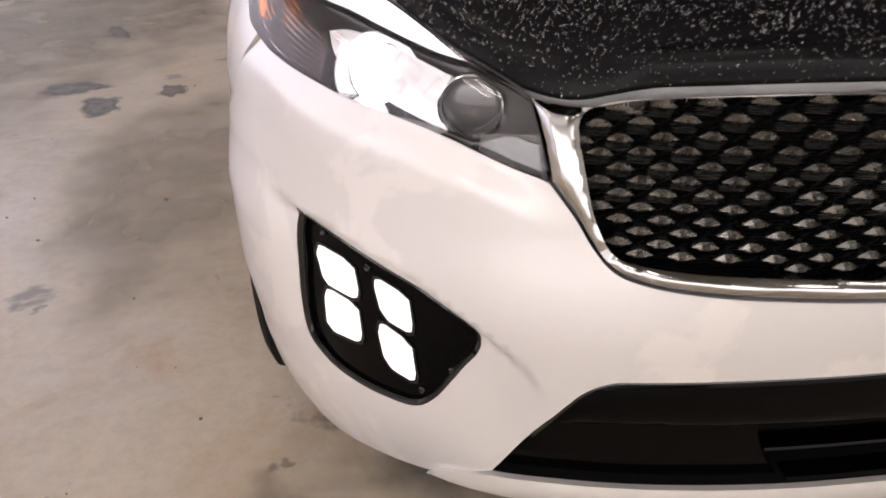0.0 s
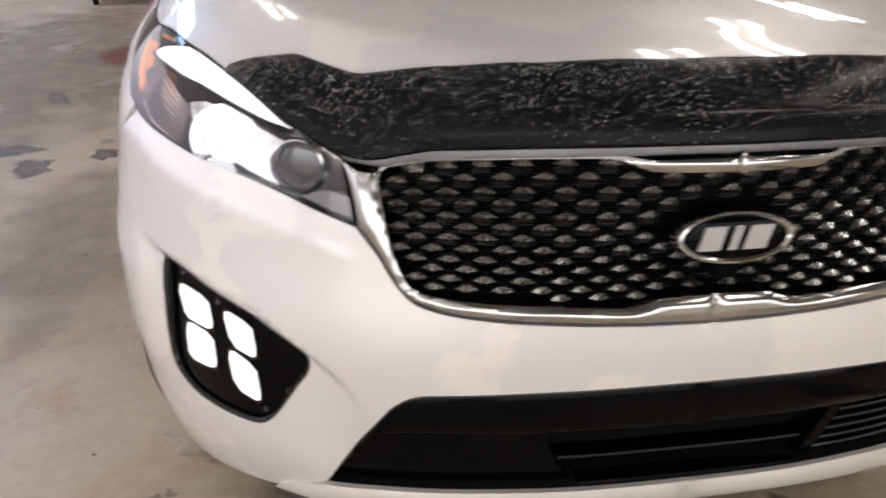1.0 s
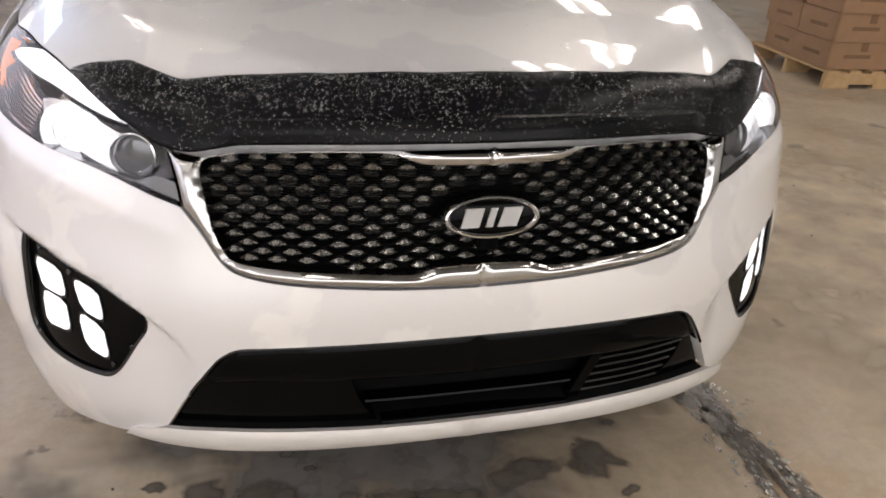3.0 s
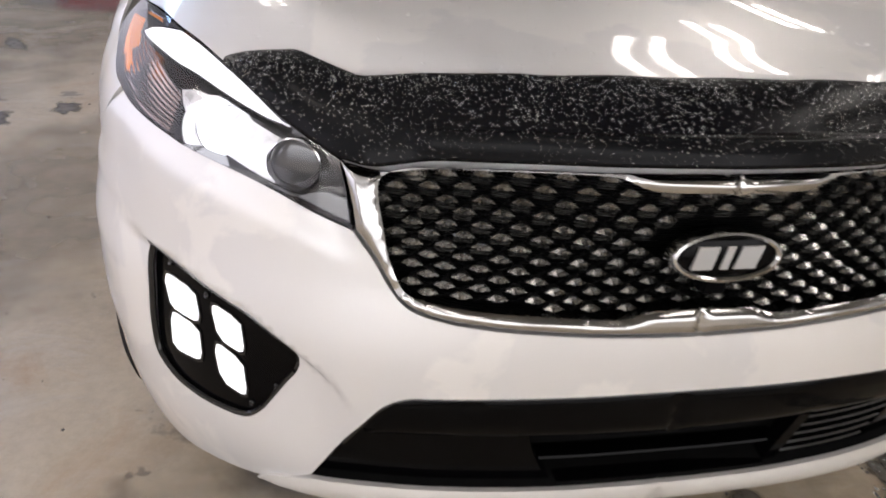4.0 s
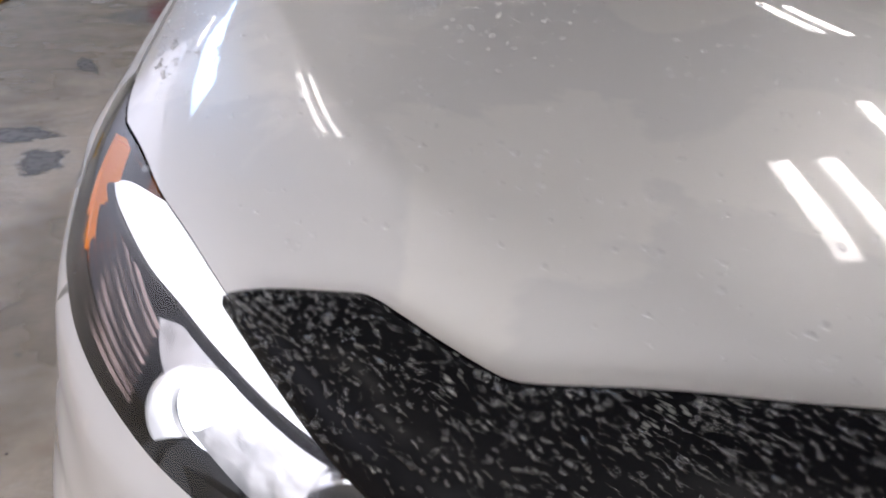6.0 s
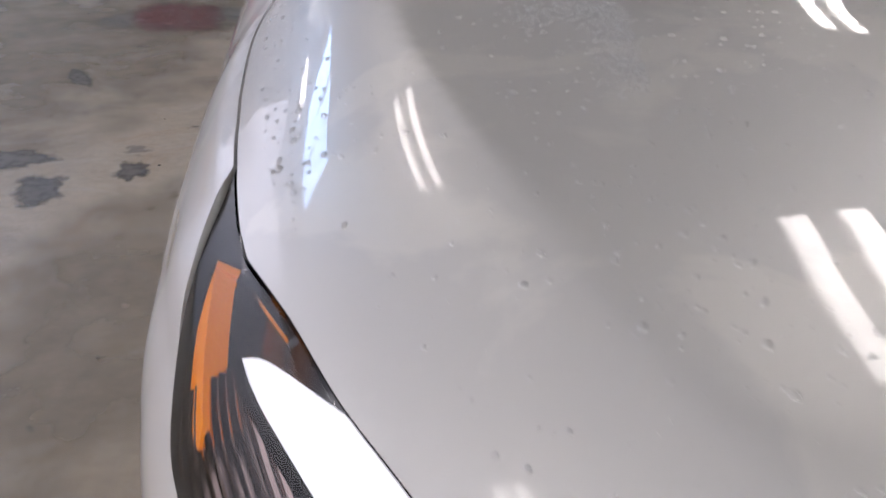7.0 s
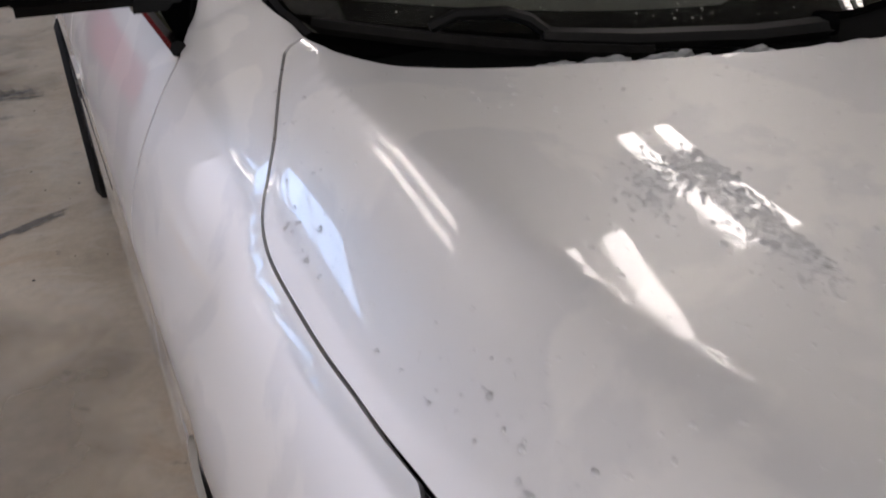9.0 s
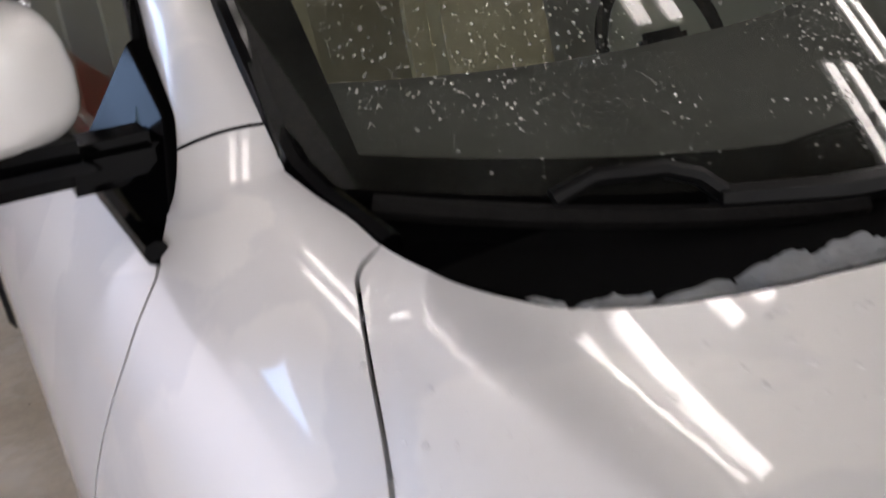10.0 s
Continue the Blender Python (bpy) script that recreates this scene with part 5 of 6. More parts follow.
glass = screen_patch("windscreen", -1, 1, 0, 1, SCREEN_GLASS, suv, "greenish windscreen with water drops", nu=40, nv=24)
glass.visible_shadow = False
screen_patch("frit", -1, 1, -.01, .052, GLASS_BAND, glass, "black printed band", lift=-.004, nv=4, nu=40)
for sd in (-1, 1):
    screen_patch("frit", sd * 1.0, sd * .915, .052, 1, GLASS_BAND, glass, "black printed band", lift=-.004, nu=2)
    # pillar: it grows out of the fender's top and runs up beside the glass
    def pillar_row(v):
        p = screen(-1.02, v)
        out = Vector((-(.802 - .14 * v), p.y + .062 + .01 * v, p.z - .027 + .065 * v))
        row = [p.lerp(out, k / 6) + Vector((-.25, -.55, .8)).normalized() * (.015 * math.sin(k / 6 * math.pi)) for k in range(7)]
        return row + [out + Vector((.03, .05, -.02))]
    foot = onto(np.array([(-.733 - .103 * k / 6, 1.466 + .06 * k / 6, 1.176 - .041 * k / 6) for k in range(7)]), .0003)
    grow = skin_normal(foot)
    foot, grow = [Vector(p) for p in foot], [Vector(n) for n in grow]
    foot, grow = foot + [foot[6] + Vector((.03, .05, -.02))], grow + [grow[6]]
    top, above = pillar_row(.32), pillar_row(.42)
    rows = []
    for i in range(11):
        t = i / 11
        row = []
        for k in range(8):
            d = top[k] - foot[k]
            a = d - grow[k] * d.dot(grow[k])
            b = (above[k] - top[k]).normalized() * d.length
            a = a.normalized() * d.length
            row.append(foot[k] * (2 * t**3 - 3 * t**2 + 1) + a * (t**3 - 2 * t**2 + t) + top[k] * (3 * t**2 - 2 * t**3) + b * (t**3 - t**2))
        rows.append(row)
    rows += [pillar_row(.32 + .068 * i) for i in range(11)]
    flip = Vector((-sd, 1, 1))
    verts = [v * flip for row in rows for v in row]
    faces = []
    m = 8
    for i in range(len(rows) - 1):
        for k in range(m - 1):
            a = i * m + k
            faces.append((a, a + 1, a + m + 1, a + m) if sd < 0 else (a, a + m, a + m + 1, a + 1))
    link("a_pillar", verts, faces, WHITE, suv, "white windscreen pillar")
    sm = [verts[3 * m + k] + Vector((sd * .3, -.5, .8)).normalized() * .0003 for k in range(7)]
    part("pillar_seam", tube_bm(sm, .0018, 6), BLACK_VOID, suv, "dark seam")
    part("window_seal", tube_bm([verts[i * m + 6] + Vector((sd * .004, .012, -.004)) for i in range(4, len(rows))], .010, 8), BLACK_GLOSS, suv, "black window trim")
    low = [Vector((sd * .712, 1.318, 1.147)), Vector((sd * .714, 1.362, 1.153)), Vector((sd * .719, 1.412, 1.160))]
    edge = low + [verts[i * m] + Vector((-sd * .012, -.004, -.001)) for i in range(len(rows))]
    part("glass_seal", tube_bm(edge, .0125, 8), BLACK_GLOSS, suv, "wet black rubber screen seal")

# roof
verts, faces = [], []
for j in range(13):
    t = j / 12
    y = 2.06 + t * 2.36
    for i in range(17):
        u = -1 + i / 8
        w = .60 + .03 * math.sin(t * math.pi)
        verts.append((w * u, y + (.13 - .26 * t) * abs(u)**2.1, 1.60 + .075 * math.sin((.12 + .80 * t) * math.pi) - .045 * abs(u)**2.5 - .06 * t * t))
for j in range(12):
    for i in range(16):
        a = j * 17 + i
        faces.append((a, a + 1, a + 18, a + 17))
part_roof = link("roof", verts, faces, WHITE, suv, "white roof")
for sd in (-1, 1):
    for y0, y1, lean in ((1.72, 2.52, .30), (2.60, 3.52, 0.0), (3.60, 4.30, -.18)):
        bm = bmesh.new()
        lo = [(sd * .843, y0 - (.16 if lean > 0 else 0), 1.115), (sd * .843, y1, 1.115)]
        hi = [(sd * .655, y1 + (lean if lean < 0 else 0), 1.565), (sd * .665, y0 + lean, 1.545)]
        vs = [bm.verts.new(p) for p in lo + hi]
        bm.faces.new(vs)
        g = part("side_window", bm, GLASS, suv, "greenish side window", smooth=0)
        g.visible_shadow = False
    bm = bmesh.new()
    tube_bm([(sd * .848, 1.50, 1.113), (sd * .848, 4.45, 1.113)], .012, 8, bm)
    part("belt_trim", bm, BLACK_GLOSS, suv, "black belt trim")
    tube = [(sd * .70, 2.05, 1.555), (sd * .672, 2.5, 1.585), (sd * .668, 3.4, 1.585), (sd * .68, 4.35, 1.50)]
    part("roof_rail", tube_bm(spline(tube, .1), .03, 8), WHITE, suv)
    for y in (2.56, 3.56):
        bm = box_bm(-.012, -.035, 0, .012, .035, 1.0)
        for v in bm.verts:
            t = v.co.z
            v.co = Vector((sd * (.846 - .185 * t) + v.co.x, y + v.co.y, 1.10 + .48 * t))
        part("pillar", bm, BLACK_GLOSS, suv, "black door pillar")

# cowl with wet snow
bm = bmesh.new()
rows = []
for i in range(25):
    u = -1 + i / 12
    hx = np.interp(abs(u) * .72, [0, .2, .4, .540, .64, .690, .724], [1.012, 1.031, 1.071, 1.105, 1.145, 1.185, 1.311])
    s = screen(u * .985, 0)
    rows.append([bm.verts.new((u * .72, hx + .012, 1.128 + .012 * abs(u))), bm.verts.new((u * .72, hx + .025, 1.085)), bm.verts.new((u * .72, s.y - .02, 1.085 + .03 * u * u)), bm.verts.new((s.x, s.y + .005, s.z - .004))])
for a, b in zip(rows, rows[1:]):
    for i in range(3):
        bm.faces.new((a[i], b[i], b[i + 1], a[i + 1]))
part("cowl", bm, BLACK_SATIN, suv, "black plastic cowl")


def lumps(name, centres, material, label, seed=3):
    rnd = random.Random(seed)
    bm = bmesh.new()
    for (x, y, z, sx, sy, sz) in centres:
        own = bmesh.new()
        bmesh.ops.create_icosphere(own, subdivisions=4, radius=1)
        off = rnd.random() * 50
        for v in own.verts:
            k = 1 + .45 * noise.noise(v.co * 2.2 + Vector((off, 0, 0))) + .2 * noise.noise(v.co * 6 + Vector((0, off, 0)))
            v.co = Vector((x + v.co.x * sx * k, y + v.co.y * sy * k, z + v.co.z * sz * k))
        me = bpy.data.meshes.new("tmp")
        own.to_mesh(me)
        own.free()
        bm.from_mesh(me)
        bpy.data.meshes.remove(me)
    return tagged(part(name, bm, material), label, "snow", kind="stuff")


lumps("wet_snow", [(-.665, 1.208, 1.117, .030, .016, 0.009), (-.625, 1.178, 1.115, .04, .018, 0.011), (-.57, 1.152, 1.113, .05, .018, 0.011), (-.475, 1.130, 1.115, .045, .022, 0.015), (-.41, 1.114, 1.116, .05, .022, 0.017), (-.33, 1.096, 1.115, .06, .022, 0.017), (-.22, 1.075, 1.112, .07, .022, 0.015), (-.08, 1.057, 1.109, .08, .02, 0.013), (.1, 1.057, 1.109, .08, .02, 0.013)],
      SNOW, "patches of melting snow in the cowl")


def on_screen(u, v, lift):
    return screen(u, v) + Vector((0, -.5, .86)) * lift


def wiper(u_pivot, u_tip, v_pivot, v_tip):
    w = part("wiper", tube_bm([on_screen(u_pivot + (u_tip - u_pivot) * t, v_pivot + (v_tip - v_pivot) * t, .016) for t in (0, .2, .45, .62)], [.018, .017, .015, .013], 8), WIPER_BLACK, suv, "black windscreen wiper")
    hook = [on_screen(u_pivot + (u_tip - u_pivot) * t, v_pivot + (v_tip - v_pivot) * t + dv, l) for t, dv, l in ((.60, 0, .016), (.64, .016, .030), (.68, .022, .034), (.76, .018, .028), (.81, .0, .016))]
    part("wiper_hook", tube_bm(hook, .009, 8), WIPER_BLACK, w)
    bm = bmesh.new()
    tube_bm([on_screen(u_pivot + (u_tip - u_pivot) * t, v_pivot + (v_tip - v_pivot) * t - .015, .010) for t in np.linspace(.42, 1.0, 16)], .011, 6, bm)
    part("wiper_blade", bm, RUBBER, w, "rubber wiper blade")
    part("wiper_cap", revolve_bm([(.001, .03), (.018, .028), (.022, .01), (.022, 0)], on_screen(u_pivot, v_pivot, .008), "z", 16), BLACK_SATIN, w)


wiper(.02, -.93, -.035, -.015)
wiper(.90, -.02, -.02, .11)

# dashboard, seats, steering wheel
verts, faces = [], []
for j in range(9):
    t = j / 8
    for i in range(21):
        u = -1 + i / 10
        s = screen(u * .97, .02)
        verts.append((s.x, s.y + .05 + t * (.55 - .22 * abs(u)**2), s.z - .035 + .055 * math.sin(t * 2.2) - .20 * max(0, t - .75)))
for j in range(8):
    for i in range(20):
        a = j * 21 + i
        faces.append((a, a + 1, a + 22, a + 21))
link("dashboard", verts, faces, DASH, suv, "dark grey dashboard")


def seat(x):
    s = part("seat", box_bm(x - .25, 2.05, .62, x + .25, 2.60, .80, .06), BEIGE, suv, "beige leather front seat")
    bm = box_bm(x - .25, 2.52, .76, x + .25, 2.68, 1.36, .07)
    for v in bm.verts:
        v.co.y += (v.co.z - .76) * .30
        v.co.x = x + (v.co.x - x) * (1 - .25 * max(0, v.co.z - 1.0))
    part("backrest", bm, BEIGE, s)
    bm = box_bm(x - .13, 2.73, 1.38, x + .13, 2.83, 1.56, .04)
    part("headrest", bm, BEIGE, s)


seat(-.38)
seat(.38)
part("rear_bench", box_bm(-.70, 3.1, .60, .70, 3.35, 1.38, .06), BEIGE, suv, "beige rear bench")
bm = bmesh.new()
M = Matrix.Translation((.38, 1.98, 1.02)) @ Matrix.Rotation(radians(62), 4, "X")
tube_bm([M @ Vector((.185 * math.cos(k * math.tau / 32), .185 * math.sin(k * math.tau / 32), 0)) for k in range(32)], .015, 8, bm, closed=True)
sw = part("steering_wheel", bm, BLACK_SATIN, suv, "black steering wheel")
bm = box_bm(-.07, -.05, -.02, .07, .05, .02, .015)
box_bm(-.18, -.012, -.008, .18, .012, .008, bm=bm)
bm.transform(M)
part("hub", bm, BLACK_SATIN, sw)
for sd in (-1, 1):
    verts, faces = [], []
    for j in range(9):
        p = screen(sd * .93, j / 8)
        verts += [p + Vector((0, .03, -.03)), p + Vector((sd * .03, .12, -.05)), p + Vector((sd * .06, .20, -.09))]
    for j in range(8):
        for k in range(2):
            a = j * 3 + k
            faces.append((a, a + 1, a + 4, a + 3))
    link("pillar_trim", verts, faces, TRIM_GREY, suv, "pale grey pillar trim")
    bm = box_bm(-.02, 1.75, .5, .02, 2.55, 1.10, .015)
    bmesh.ops.translate(bm, verts=bm.verts, vec=(sd * .80, 0, 0))
    part("door_trim", bm, TRIM_GREY, suv, "pale grey door trim")
part("headliner", box_bm(-.58, 2.2, 1.575, .58, 4.2, 1.59), TRIM_GREY, suv, "pale headliner")


# ---- mirrors ----
def mirror_unit(sd):
    bm = bmesh.new()
    n, m = 28, 18
    c = Vector((-.968, 1.61, 1.261))
    rings = []
    for j in range(m + 1):
        f = -math.pi / 2 + math.pi * j / m
        ring = []
        for i in range(n):
            a = math.tau * i / n
            cx, cy, cz = math.cos(f) * math.cos(a), math.cos(f) * math.sin(a), math.sin(f)
            e = .55
            px = math.copysign(abs(cx)**e, cx) * .110
            py = math.copysign(abs(cy)**e, cy) * .062 * (1.0 if cy > 0 else 1.15)
            pz = math.copysign(abs(cz)**e, cz) * .068
            px *= 1 - .10 * max(0, pz / .066)
            ring.append(bm.verts.new(c + Vector((px, py + .18 * (px + .1), pz))))
        rings.append(ring)
    for a, b in zip(rings, rings[1:]):
        for i in range(n):
            bm.faces.new((a[i], a[(i + 1) % n], b[(i + 1) % n], b[i]))
    bmesh.ops.remove_doubles(bm, verts=bm.verts, dist=1e-5)
    shell = to_side(part("side_mirror", bm, WHITE, suv, "white door mirror on a black foot"), sd)
    bm = box_bm(-1.07, 1.565, 1.158, -.862, 1.665, 1.204, .016)
    for v in bm.verts:
        if v.co.z < 1.18:
            v.co.x += .015
            v.co.y += .01
    to_side(part("mirror_base", bm, BLACK_GLOSS, shell, "gloss black mirror foot"), sd)
    bm = box_bm(-.90, 1.585, 1.146, -.80, 1.650, 1.194, .012)
    to_side(part("mirror_arm", bm, BLACK_GLOSS, shell, "gloss black mirror arm"), sd)
    bm = bmesh.new()
    tri = [(-.840, 1.482, 1.092), (-.850, 1.60, 1.144), (-.852, 1.72, 1.165), (-.790, 1.71, 1.262), (-.790, 1.612, 1.200)]
    f = [bm.verts.new(p) for p in tri]
    b = [bm.verts.new((p[0] + .03, p[1] + .01, p[2])) for p in tri]
    bm.faces.new(f)
    for i in range(5):
        bm.faces.new((f[i], b[i], b[(i + 1) % 5], f[(i + 1) % 5]))
    bmesh.ops.bevel(bm, geom=bm.edges[:], offset=.004, segments=1, affect="EDGES", clamp_overlap=True)
    to_side(part("mirror_sail", bm, BLACK_GLOSS, shell, "gloss black corner piece"), sd)
    bm = box_bm(-1.06, 1.536, 1.222, -.985, 1.546, 1.232, .003)
    to_side(part("repeater", bm, LAMP_CHROME, shell, "clear repeater strip"), sd)
    bm = box_bm(-1.06, 1.672, 1.205, -.875, 1.678, 1.315, .004)
    to_side(part("mirror_glass", bm, LAMP_CHROME, shell, "mirror glass"), sd)


mirror_unit(-1)
mirror_unit(1)


# ---- water on the paint ----
def bead(verts, faces, p, n, r, rnd, flat=.75):
    n = Vector(n)
    t = n.orthogonal().normalized()
    b = n.cross(t)
    a0, sx, sy = rnd.random() * 6, rnd.uniform(.75, 1.3), rnd.uniform(.75, 1.3)
    k0 = len(verts)
    for rr, hh in ((1.0, -.05), (.74, flat * .72)):
        for k in range(6):
            a = a0 + k * math.tau / 6 + (.5 if hh > 0 else 0)
            verts.append(Vector(p) + (t * math.cos(a) * sx + b * math.sin(a) * sy) * r * rr + n * r * hh)
    verts.append(Vector(p) + n * r * flat)
    for k in range(6):
        j = (k + 1) % 6
        faces.append((k0 + k, k0 + j, k0 + 6 + k))
        faces.append((k0 + j, k0 + 6 + j, k0 + 6 + k))
        faces.append((k0 + 6 + k, k0 + 6 + j, k0 + 12))


def beads(name, label, count, region, off, sizes, seed, shape=None):
    rnd = random.Random(seed)
    pts = []
    while len(pts) < count:
        pts += region(rnd)
    pts = pts[:count]
    P = onto(np.array(pts), off)
    N = skin_normal(P)
    if shape:
        P = P + N * shape(P)[:, None]
    verts, faces = [], []
    for p, n in zip(P, N):
        bead(verts, faces, p, n, sizes(rnd), rnd)
    ob = link(name, verts, faces, HOOD_WATER, smooth=True)
    ob.visible_shadow = False
    return tagged(ob, label, "water drops", kind="stuff")


for material, count, low, high, power, seed, label in ((WATER, 3600, .0009, .0020, 2.5, 11, "clear water beads on the bug shield"), (GLINT_DROP, 4600, .0004, .0011, 3.0, 12, "fine droplets on the bug shield, whitened for glints")):
    rnd = random.Random(seed)
    verts, faces = [], []
    for k in range(count):
        x = -.675 * rnd.random() if rnd.random() < .62 else .675 * rnd.random()
        v = rnd.random()**1.25 * .97 + .015
        if rnd.random() > 1.05 - .75 * v**2:
            continue
        p = shield_at(x, v)
        e = .004
        n = np.cross(shield_at(x + e, v) - p, shield_at(x, v + .02) - p)
        n = n / (np.linalg.norm(n) + 1e-9)
        bead(verts, faces, p, n if n[2] - n[1] > 0 else -n, low + high * rnd.random()**power, rnd)
    tagged(link("water_drops", verts, faces, material), label, "water drops", kind="stuff")
hood_poly = np.array([(p[0], p[1]) for p in SHIELD_TOP + SHIELD_WING + SHIELD_EDGE + LAMP_UP[5:] + HOOD_SEAM + HOOD_REAR])


def on_hood(rnd):
    q = np.array([(rnd.uniform(-.85, 0), rnd.uniform(.12, 1.29)) for _ in range(2000)])
    return [(x if rnd.random() < .7 else -x, y, 1.05) for x, y in q[inside(q, hood_poly)] if noise.noise(Vector((x * 5, y * 5, 3))) > rnd.uniform(-.5, .45)]


beads("water_drops", "scattered water drops on the white hood", 3000, on_hood, 0.0, lambda r: .0009 + .0030 * r.random()**4, 5, hood_form)


def streak_cluster(rnd):
    t = rnd.random()
    if rnd.random() < .65:
        return [(-.478 - .035 * t - abs(rnd.gauss(0, .022)), .88 - .20 * t + rnd.gauss(0, .008), 1.1)]
    return [(-.50 - .10 * t + rnd.gauss(0, .008), .875 - .05 * t + rnd.gauss(0, .02), 1.1)]


beads("water_drops", "dense cluster of run-together water on the hood", 1100, streak_cluster, 0.0, lambda r: .0009 + .0026 * r.random()**2, 9, hood_form)
rnd = random.Random(21)
verts, faces = [], []
for k in range(15000):
    u, v = rnd.uniform(-.9, .9), rnd.random() * .55 + .02
    if v < .08 and rnd.random() < .75:
        continue
    if noise.noise(Vector((u * 3, v * 3, 9))) < rnd.uniform(-.4, .4):
        continue
    e = 1e-3
    n = (screen(u + e, v) - screen(u, v)).cross(screen(u, v + e) - screen(u, v)).normalized()
    bead(verts, faces, screen(u, v), n if n.z > 0 else -n, .0006 + .0016 * rnd.random()**3.5, rnd)
tagged(link("water_drops", verts, faces, GLINT_WATER, smooth=False), "water drops on the windscreen", "water drops", kind="stuff")


# ---- floor marks ----
def puddle(name, x, y, rx, ry, turn, material, label, seed, z=.003, rough=.35, freq=1.6):
    n, steps = 48, ((.45, 1.0), (.75, .75), (1.0, .35), (1.25, -.2), (1.5, -.9))
    c, s = math.cos(radians(turn)), math.sin(radians(turn))
    verts, fade = [(x, y, z)], [1.0]
    for q, f in steps:
        for k in range(n):
            a = math.tau * k / n
            r = q * (1 + rough * noise.noise(Vector((math.cos(a) * freq, math.sin(a) * freq, seed * 3.7))) + .15 * rough * noise.noise(Vector((math.cos(a) * 5, math.sin(a) * 5, seed * 1.3))))
            u, v = rx * r * math.cos(a), ry * r * math.sin(a)
            verts.append((x + u * c - v * s, y + u * s + v * c, z))
            fade.append(f)
    faces = [(0, 1 + k, 1 + (k + 1) % n) for k in range(n)]
    for q in range(len(steps) - 1):
        for k in range(n):
            a, b = 1 + q * n + k, 1 + q * n + (k + 1) % n
            faces.append((a, a + n, b + n, b))
    ob = link(name, verts, faces, material)
    ob.data.attributes.new("fade", "FLOAT", "POINT").data.foreach_set("value", fade)
    return tagged(ob, label, "stain", kind="stuff")


for i, (x, y, rx, ry, t) in enumerate([(.41, .21, .085, .065, 20), (.20, .19, .12, .05, 10), (.02, .14, .10, .05, -8), (-.13, .16, .065, .05, 0), (-.22, .18, .03, .028, 0), (-.42, .22, .10, .05, 5), (-.55, .26, .06, .045, 0), (-.65, .30, .03, .02, 0),
                                        (.45, .09, .03, .018, 30), (.50, .33, .02, .014, 0), (-.30, .30, .018, .012, 0), (-.35, .36, .02, .015, 0), (.10, .05, .14, .05, 0), (-.25, .02, .05, .03, 10), (.3, .0, .05, .04, 0)]):
    puddle("floor_stain", x, y, rx, ry, t, DAMP, "dark damp spot on the concrete floor", i, z=.0012 + .0003 * i, rough=.5)
puddle("wet_patch", -.10, .48, .68, .46, 0, WIDE_WET, "broad patch of melt water under the bumper", 91, z=.0005, rough=.45, freq=2.4)
# Wet floor at the bumper's corner, its colour darkened for the shade there too.
puddle("floor_stain", -.86, .12, .16, .30, 25, SHADE_WET, "melt water with painted shade under the bumper", 52, z=.0009, rough=.4)
# The car's shade on its west side, painted as a browner patch.
puddle("floor_darkening", -1.40, 2.05, .42, .95, 0, CAR_SHADE, "shade of the car painted brown on the concrete floor", 53, z=.0007, rough=.4)
# Paler floor colour stands in for the light east of the car.
puddle("floor_brightening", 2.25, 1.0, 1.2, 1.5, 0, FLOOR_LIGHT, "pool of light painted pale on the concrete floor", 54, z=.0004, rough=.4)
puddle("floor_darkening", -2.6, 5.4, 1.7, 2.6, 0, BROWNER, "broad darker brown area of the concrete floor", 51, z=.0006, rough=.4)
puddle("floor_stain", -1.88, 2.78, .085, .16, 20, DAMP, "dark oil stain on the concrete floor", 31, z=.0012, rough=.5)
puddle("floor_stain", -2.08, 3.06, .16, .10, 5, DAMP, "dark oil stain on the concrete floor", 32, z=.0012, rough=.5)
puddle("floor_stain", -2.12, 4.10, .05, .16, 30, DAMP, "dark oil stain on the concrete floor", 33, z=.0012, rough=.5)
puddle("wet_patch", -1.85, 5.45, .55, .38, 0, WET, "long wet patch on the concrete floor", 34, z=.0012, rough=.5)
puddle("wet_patch", -1.30, 5.35, .20, .14, 0, WET, "long wet patch on the concrete floor", 35, z=.0012, rough=.5)
puddle("floor_stain", -1.60, 2.95, .07, .10, 0, DAMP, "dark oil stain on the concrete floor", 36, z=.0012, rough=.5)
puddle("wet_patch", -1.25, 3.52, .20, .035, 28, WET, "thin wet streak on the concrete floor", 37, z=.0012, rough=.5)
# wet tyre track: a straight damp strip with rows of melt water, whitened for glints, pressed out by the tread
rnd = random.Random(5)
for k in range(34):
    y = -1.1 + 1.62 * k / 33
    x = .82 + rnd.choice((-.055, -.02, .02, .055)) + rnd.gauss(0, .006)
    puddle("wet_patch", x, y, rnd.uniform(.022, .036), rnd.uniform(.06, .12), rnd.uniform(-6, 6), WET, "wet tyre track on the concrete floor", 60 + k, z=.0016 + .0001 * k, rough=.8, freq=2.6)
rnd = random.Random(8)
bm = bmesh.new()
for k in range(900):
    y = rnd.uniform(-1.1, .52)
    x = .82 + rnd.choice((-.068, -.03, .03, .068)) + rnd.gauss(0, .009)
    r, l = .0018 + .0055 * rnd.random()**2, rnd.uniform(.8, 2.4)
    own = bmesh.new()
    bmesh.ops.create_icosphere(own, subdivisions=1, radius=1)
    for v in own.verts:
        v.co = Vector((x + v.co.x * r, y + v.co.y * r * l, .004 + max(0, v.co.z) * r * .6))
    me = bpy.data.meshes.new("tmp")
    own.to_mesh(me)
    own.free()
    bm.from_mesh(me)
    bpy.data.meshes.remove(me)
tagged(part("melt_water", bm, GLINT_WATER, None), "melt water left by a tyre, whitened for glints", "water drops", kind="stuff")
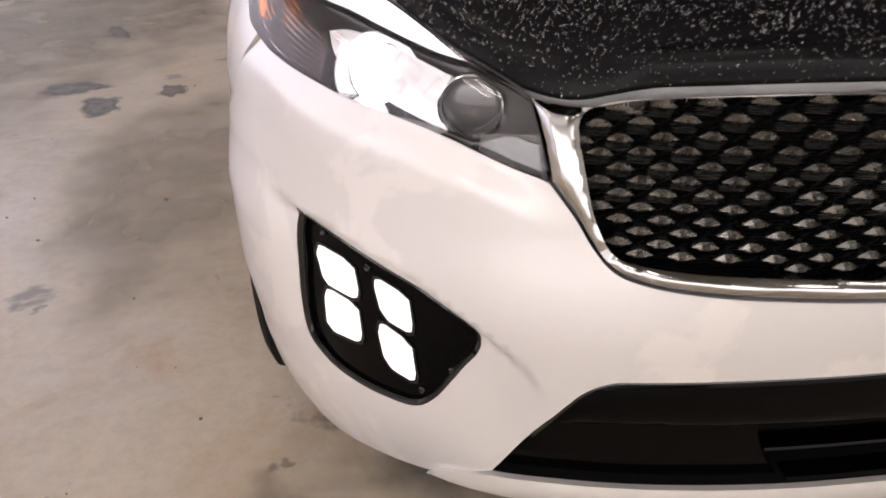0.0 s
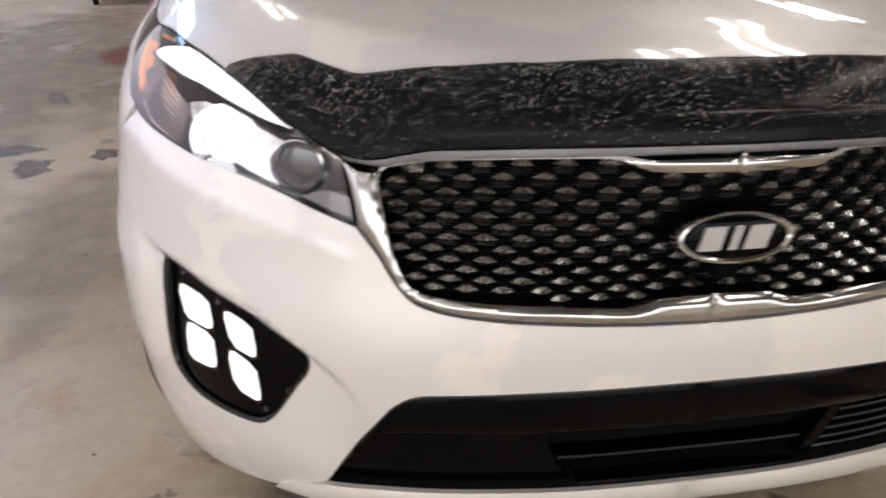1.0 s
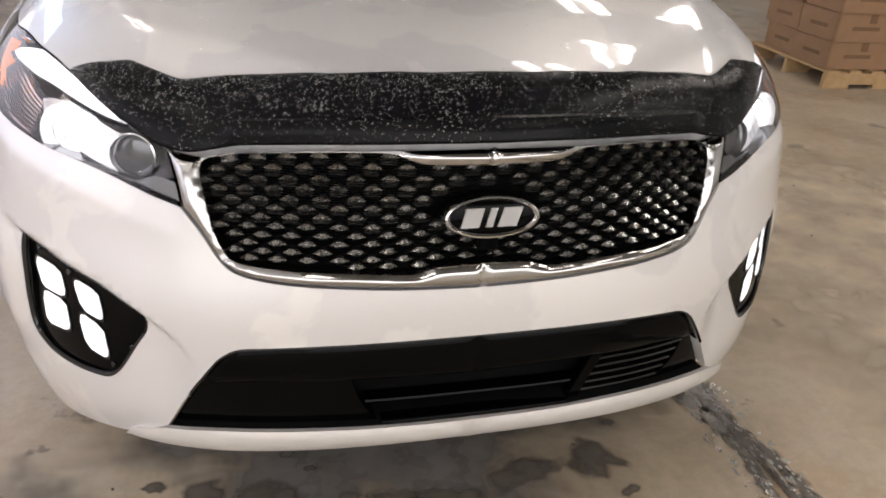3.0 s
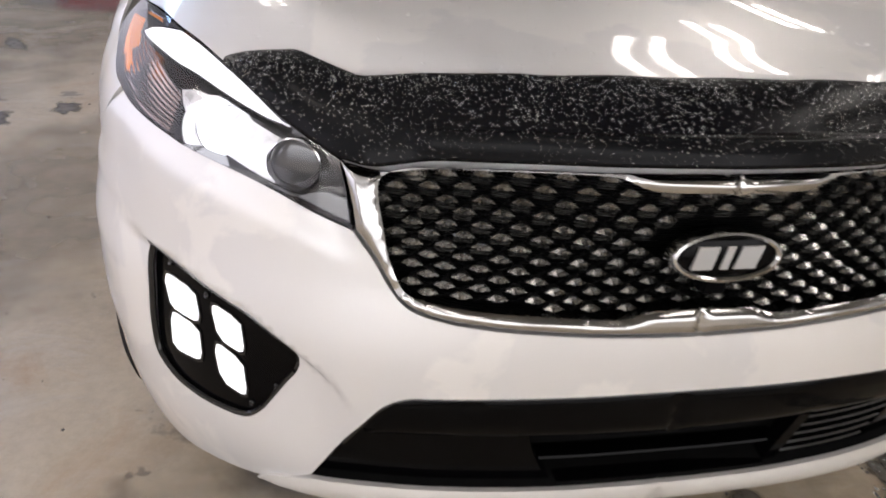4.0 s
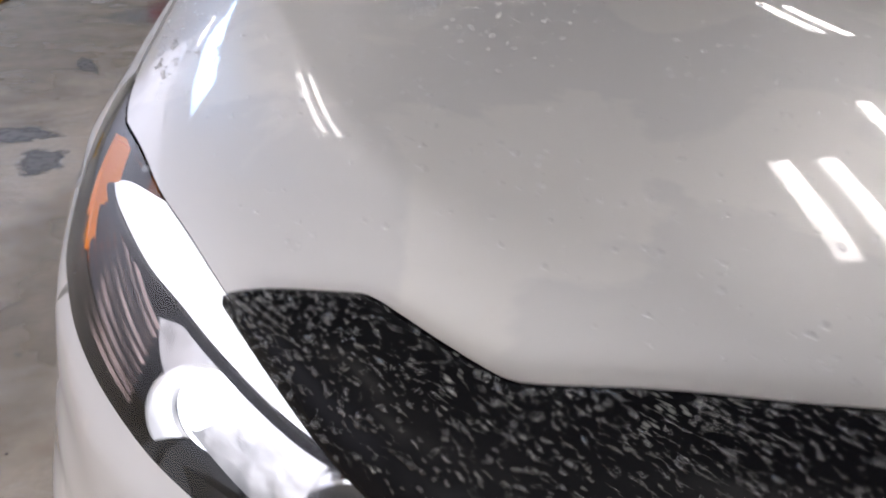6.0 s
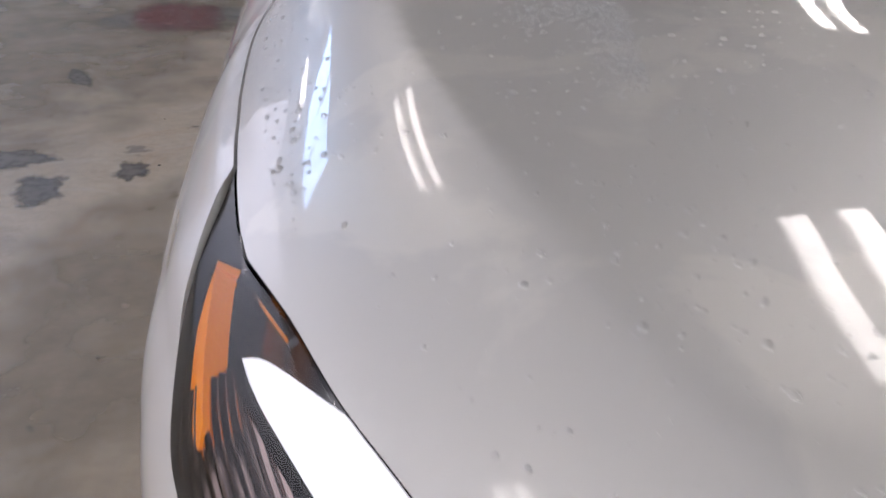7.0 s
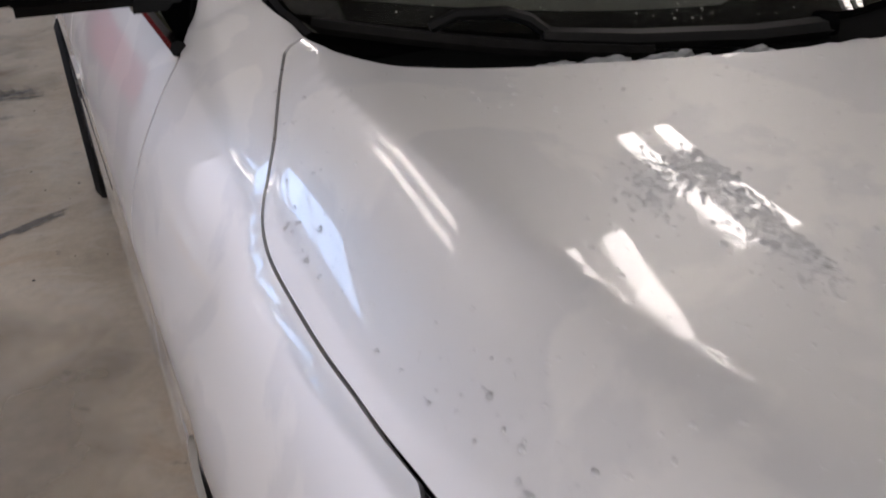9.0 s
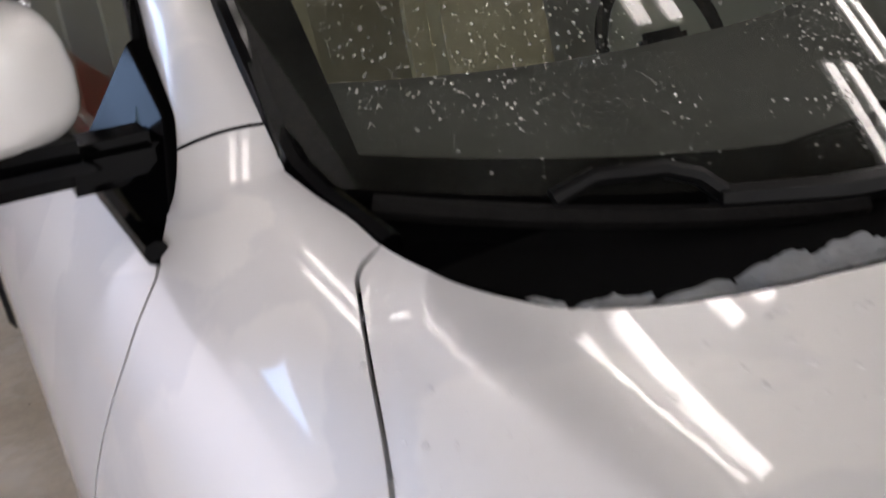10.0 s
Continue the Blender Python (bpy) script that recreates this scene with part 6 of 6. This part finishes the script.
rnd = random.Random(77)
bm = bmesh.new()
for k in range(260):
    x, y = (rnd.uniform(-3.6, -1.0), rnd.uniform(-.3, 6)) if rnd.random() < .7 else (rnd.uniform(-.9, 3), rnd.uniform(-.6, 3))
    r = rnd.uniform(.002, .007)
    own = bmesh.new()
    bmesh.ops.create_icosphere(own, subdivisions=1, radius=1)
    for v in own.verts:
        v.co = Vector((x + v.co.x * r * rnd.uniform(.7, 1.3), y + v.co.y * r * rnd.uniform(.7, 1.3), r * .4 + v.co.z * r * .5))
    me = bpy.data.meshes.new("tmp")
    own.to_mesh(me)
    own.free()
    bm.from_mesh(me)
    bpy.data.meshes.remove(me)
tagged(part("grit", bm, GRIT, None), "loose grit on the floor", "grit", kind="stuff")

# yellow floor block with a dark top edge
blk = part("wheel_stop", box_bm(-4.6, 5.45, 0, -3.14, 5.68, .10, .015), YELLOW)
tagged(blk, "yellow painted wheel stop on the floor", "wheel stop")
part("rubber_strip", box_bm(-4.6, 5.60, .10, -3.16, 5.70, .112, .003), BLACK_SATIN, blk, "black rubber strip")

# ---- pallet and boxes ----
def pallet(m):
    p = empty("pallet", "pine pallet carrying cardboard boxes", "pallet")
    for i in range(7):
        part("deck_board", box_bm(i * .183, -.02, .115, i * .183 + .10, 1.07, .135, .003), PINE, p)
    for y in (0, .505, 1.01):
        bm = box_bm(0, y, .03, 1.2, y + .04, .115, .003)
        for x0, x1 in ((0, .22), (.42, .78), (.98, 1.2)):
            box_bm(x0, y, .0, x1, y + .04, .031, .002, bm)
        part("stringer", bm, PINE, p, "notched pine stringer")
    p.matrix_basis = m
    return p


pallet(pose(3.80, 3.66, 0, 0, 0, -4))


def carton(x, y, z, w, d, h, rz):
    bm = box_bm(0, 0, 0, w, d, h, .006)
    c = tagged(part("cardboard_box", bm, CARD), "brown cardboard box stacked on a pallet", "box", "boxes on the pallet")
    part("tape", box_bm(w * .5 - .03, -.002, h - .07, w * .5 + .03, .0, h - .006), CARD_PRINT, c, "darker tape end")
    part("print_bar", box_bm(w * .22, -.003, h * .40, w * .62, -.001, h * .53), CARD_PRINT, c, "dark printed bar")
    part("print_bar", box_bm(-.003, d * .25, h * .40, -.001, d * .7, h * .53), CARD_PRINT, c, "dark printed bar")
    part("flap_line", box_bm(0, d * .49, h, w, d * .51, h + .0015), CARD_PRINT, c)
    c.matrix_basis = pose(x, y, z, 0, 0, rz)
    return c


rnd = random.Random(14)
for layer in range(4):
    for i in range(2):
        for j in range(2):
            if layer == 3 and i + j:
                continue
            carton(3.82 + .59 * i + .033 * j + rnd.uniform(-.02, .02) - .012 * layer, 3.68 - .041 * i + .47 * j + rnd.uniform(-.015, .015) - .012 * layer,
                   .137 + .206 * layer, .565, .45, .203, -4 + rnd.uniform(-1.6, 1.6))
# a red tool trolley beyond the car
tr = empty("tool_trolley", "red steel tool trolley beside the wall", "tool trolley")
part("cabinet_body", box_bm(-2.9, 8.2, .12, -2.1, 8.7, 1.05, .02), RED, tr)
for k in range(4):
    part("drawer", box_bm(-2.86, 8.185, .18 + k * .21, -2.14, 8.2, .36 + k * .21, .006), RED, tr)
for k in range(4):
    part("wheel", revolve_bm([(.001, -.02), (.06, -.02), (.06, .02), (.001, .02)], (-2.85 + .7 * (k % 2), 8.25 + .4 * (k // 2), .06), "x", 16), RUBBER, tr)
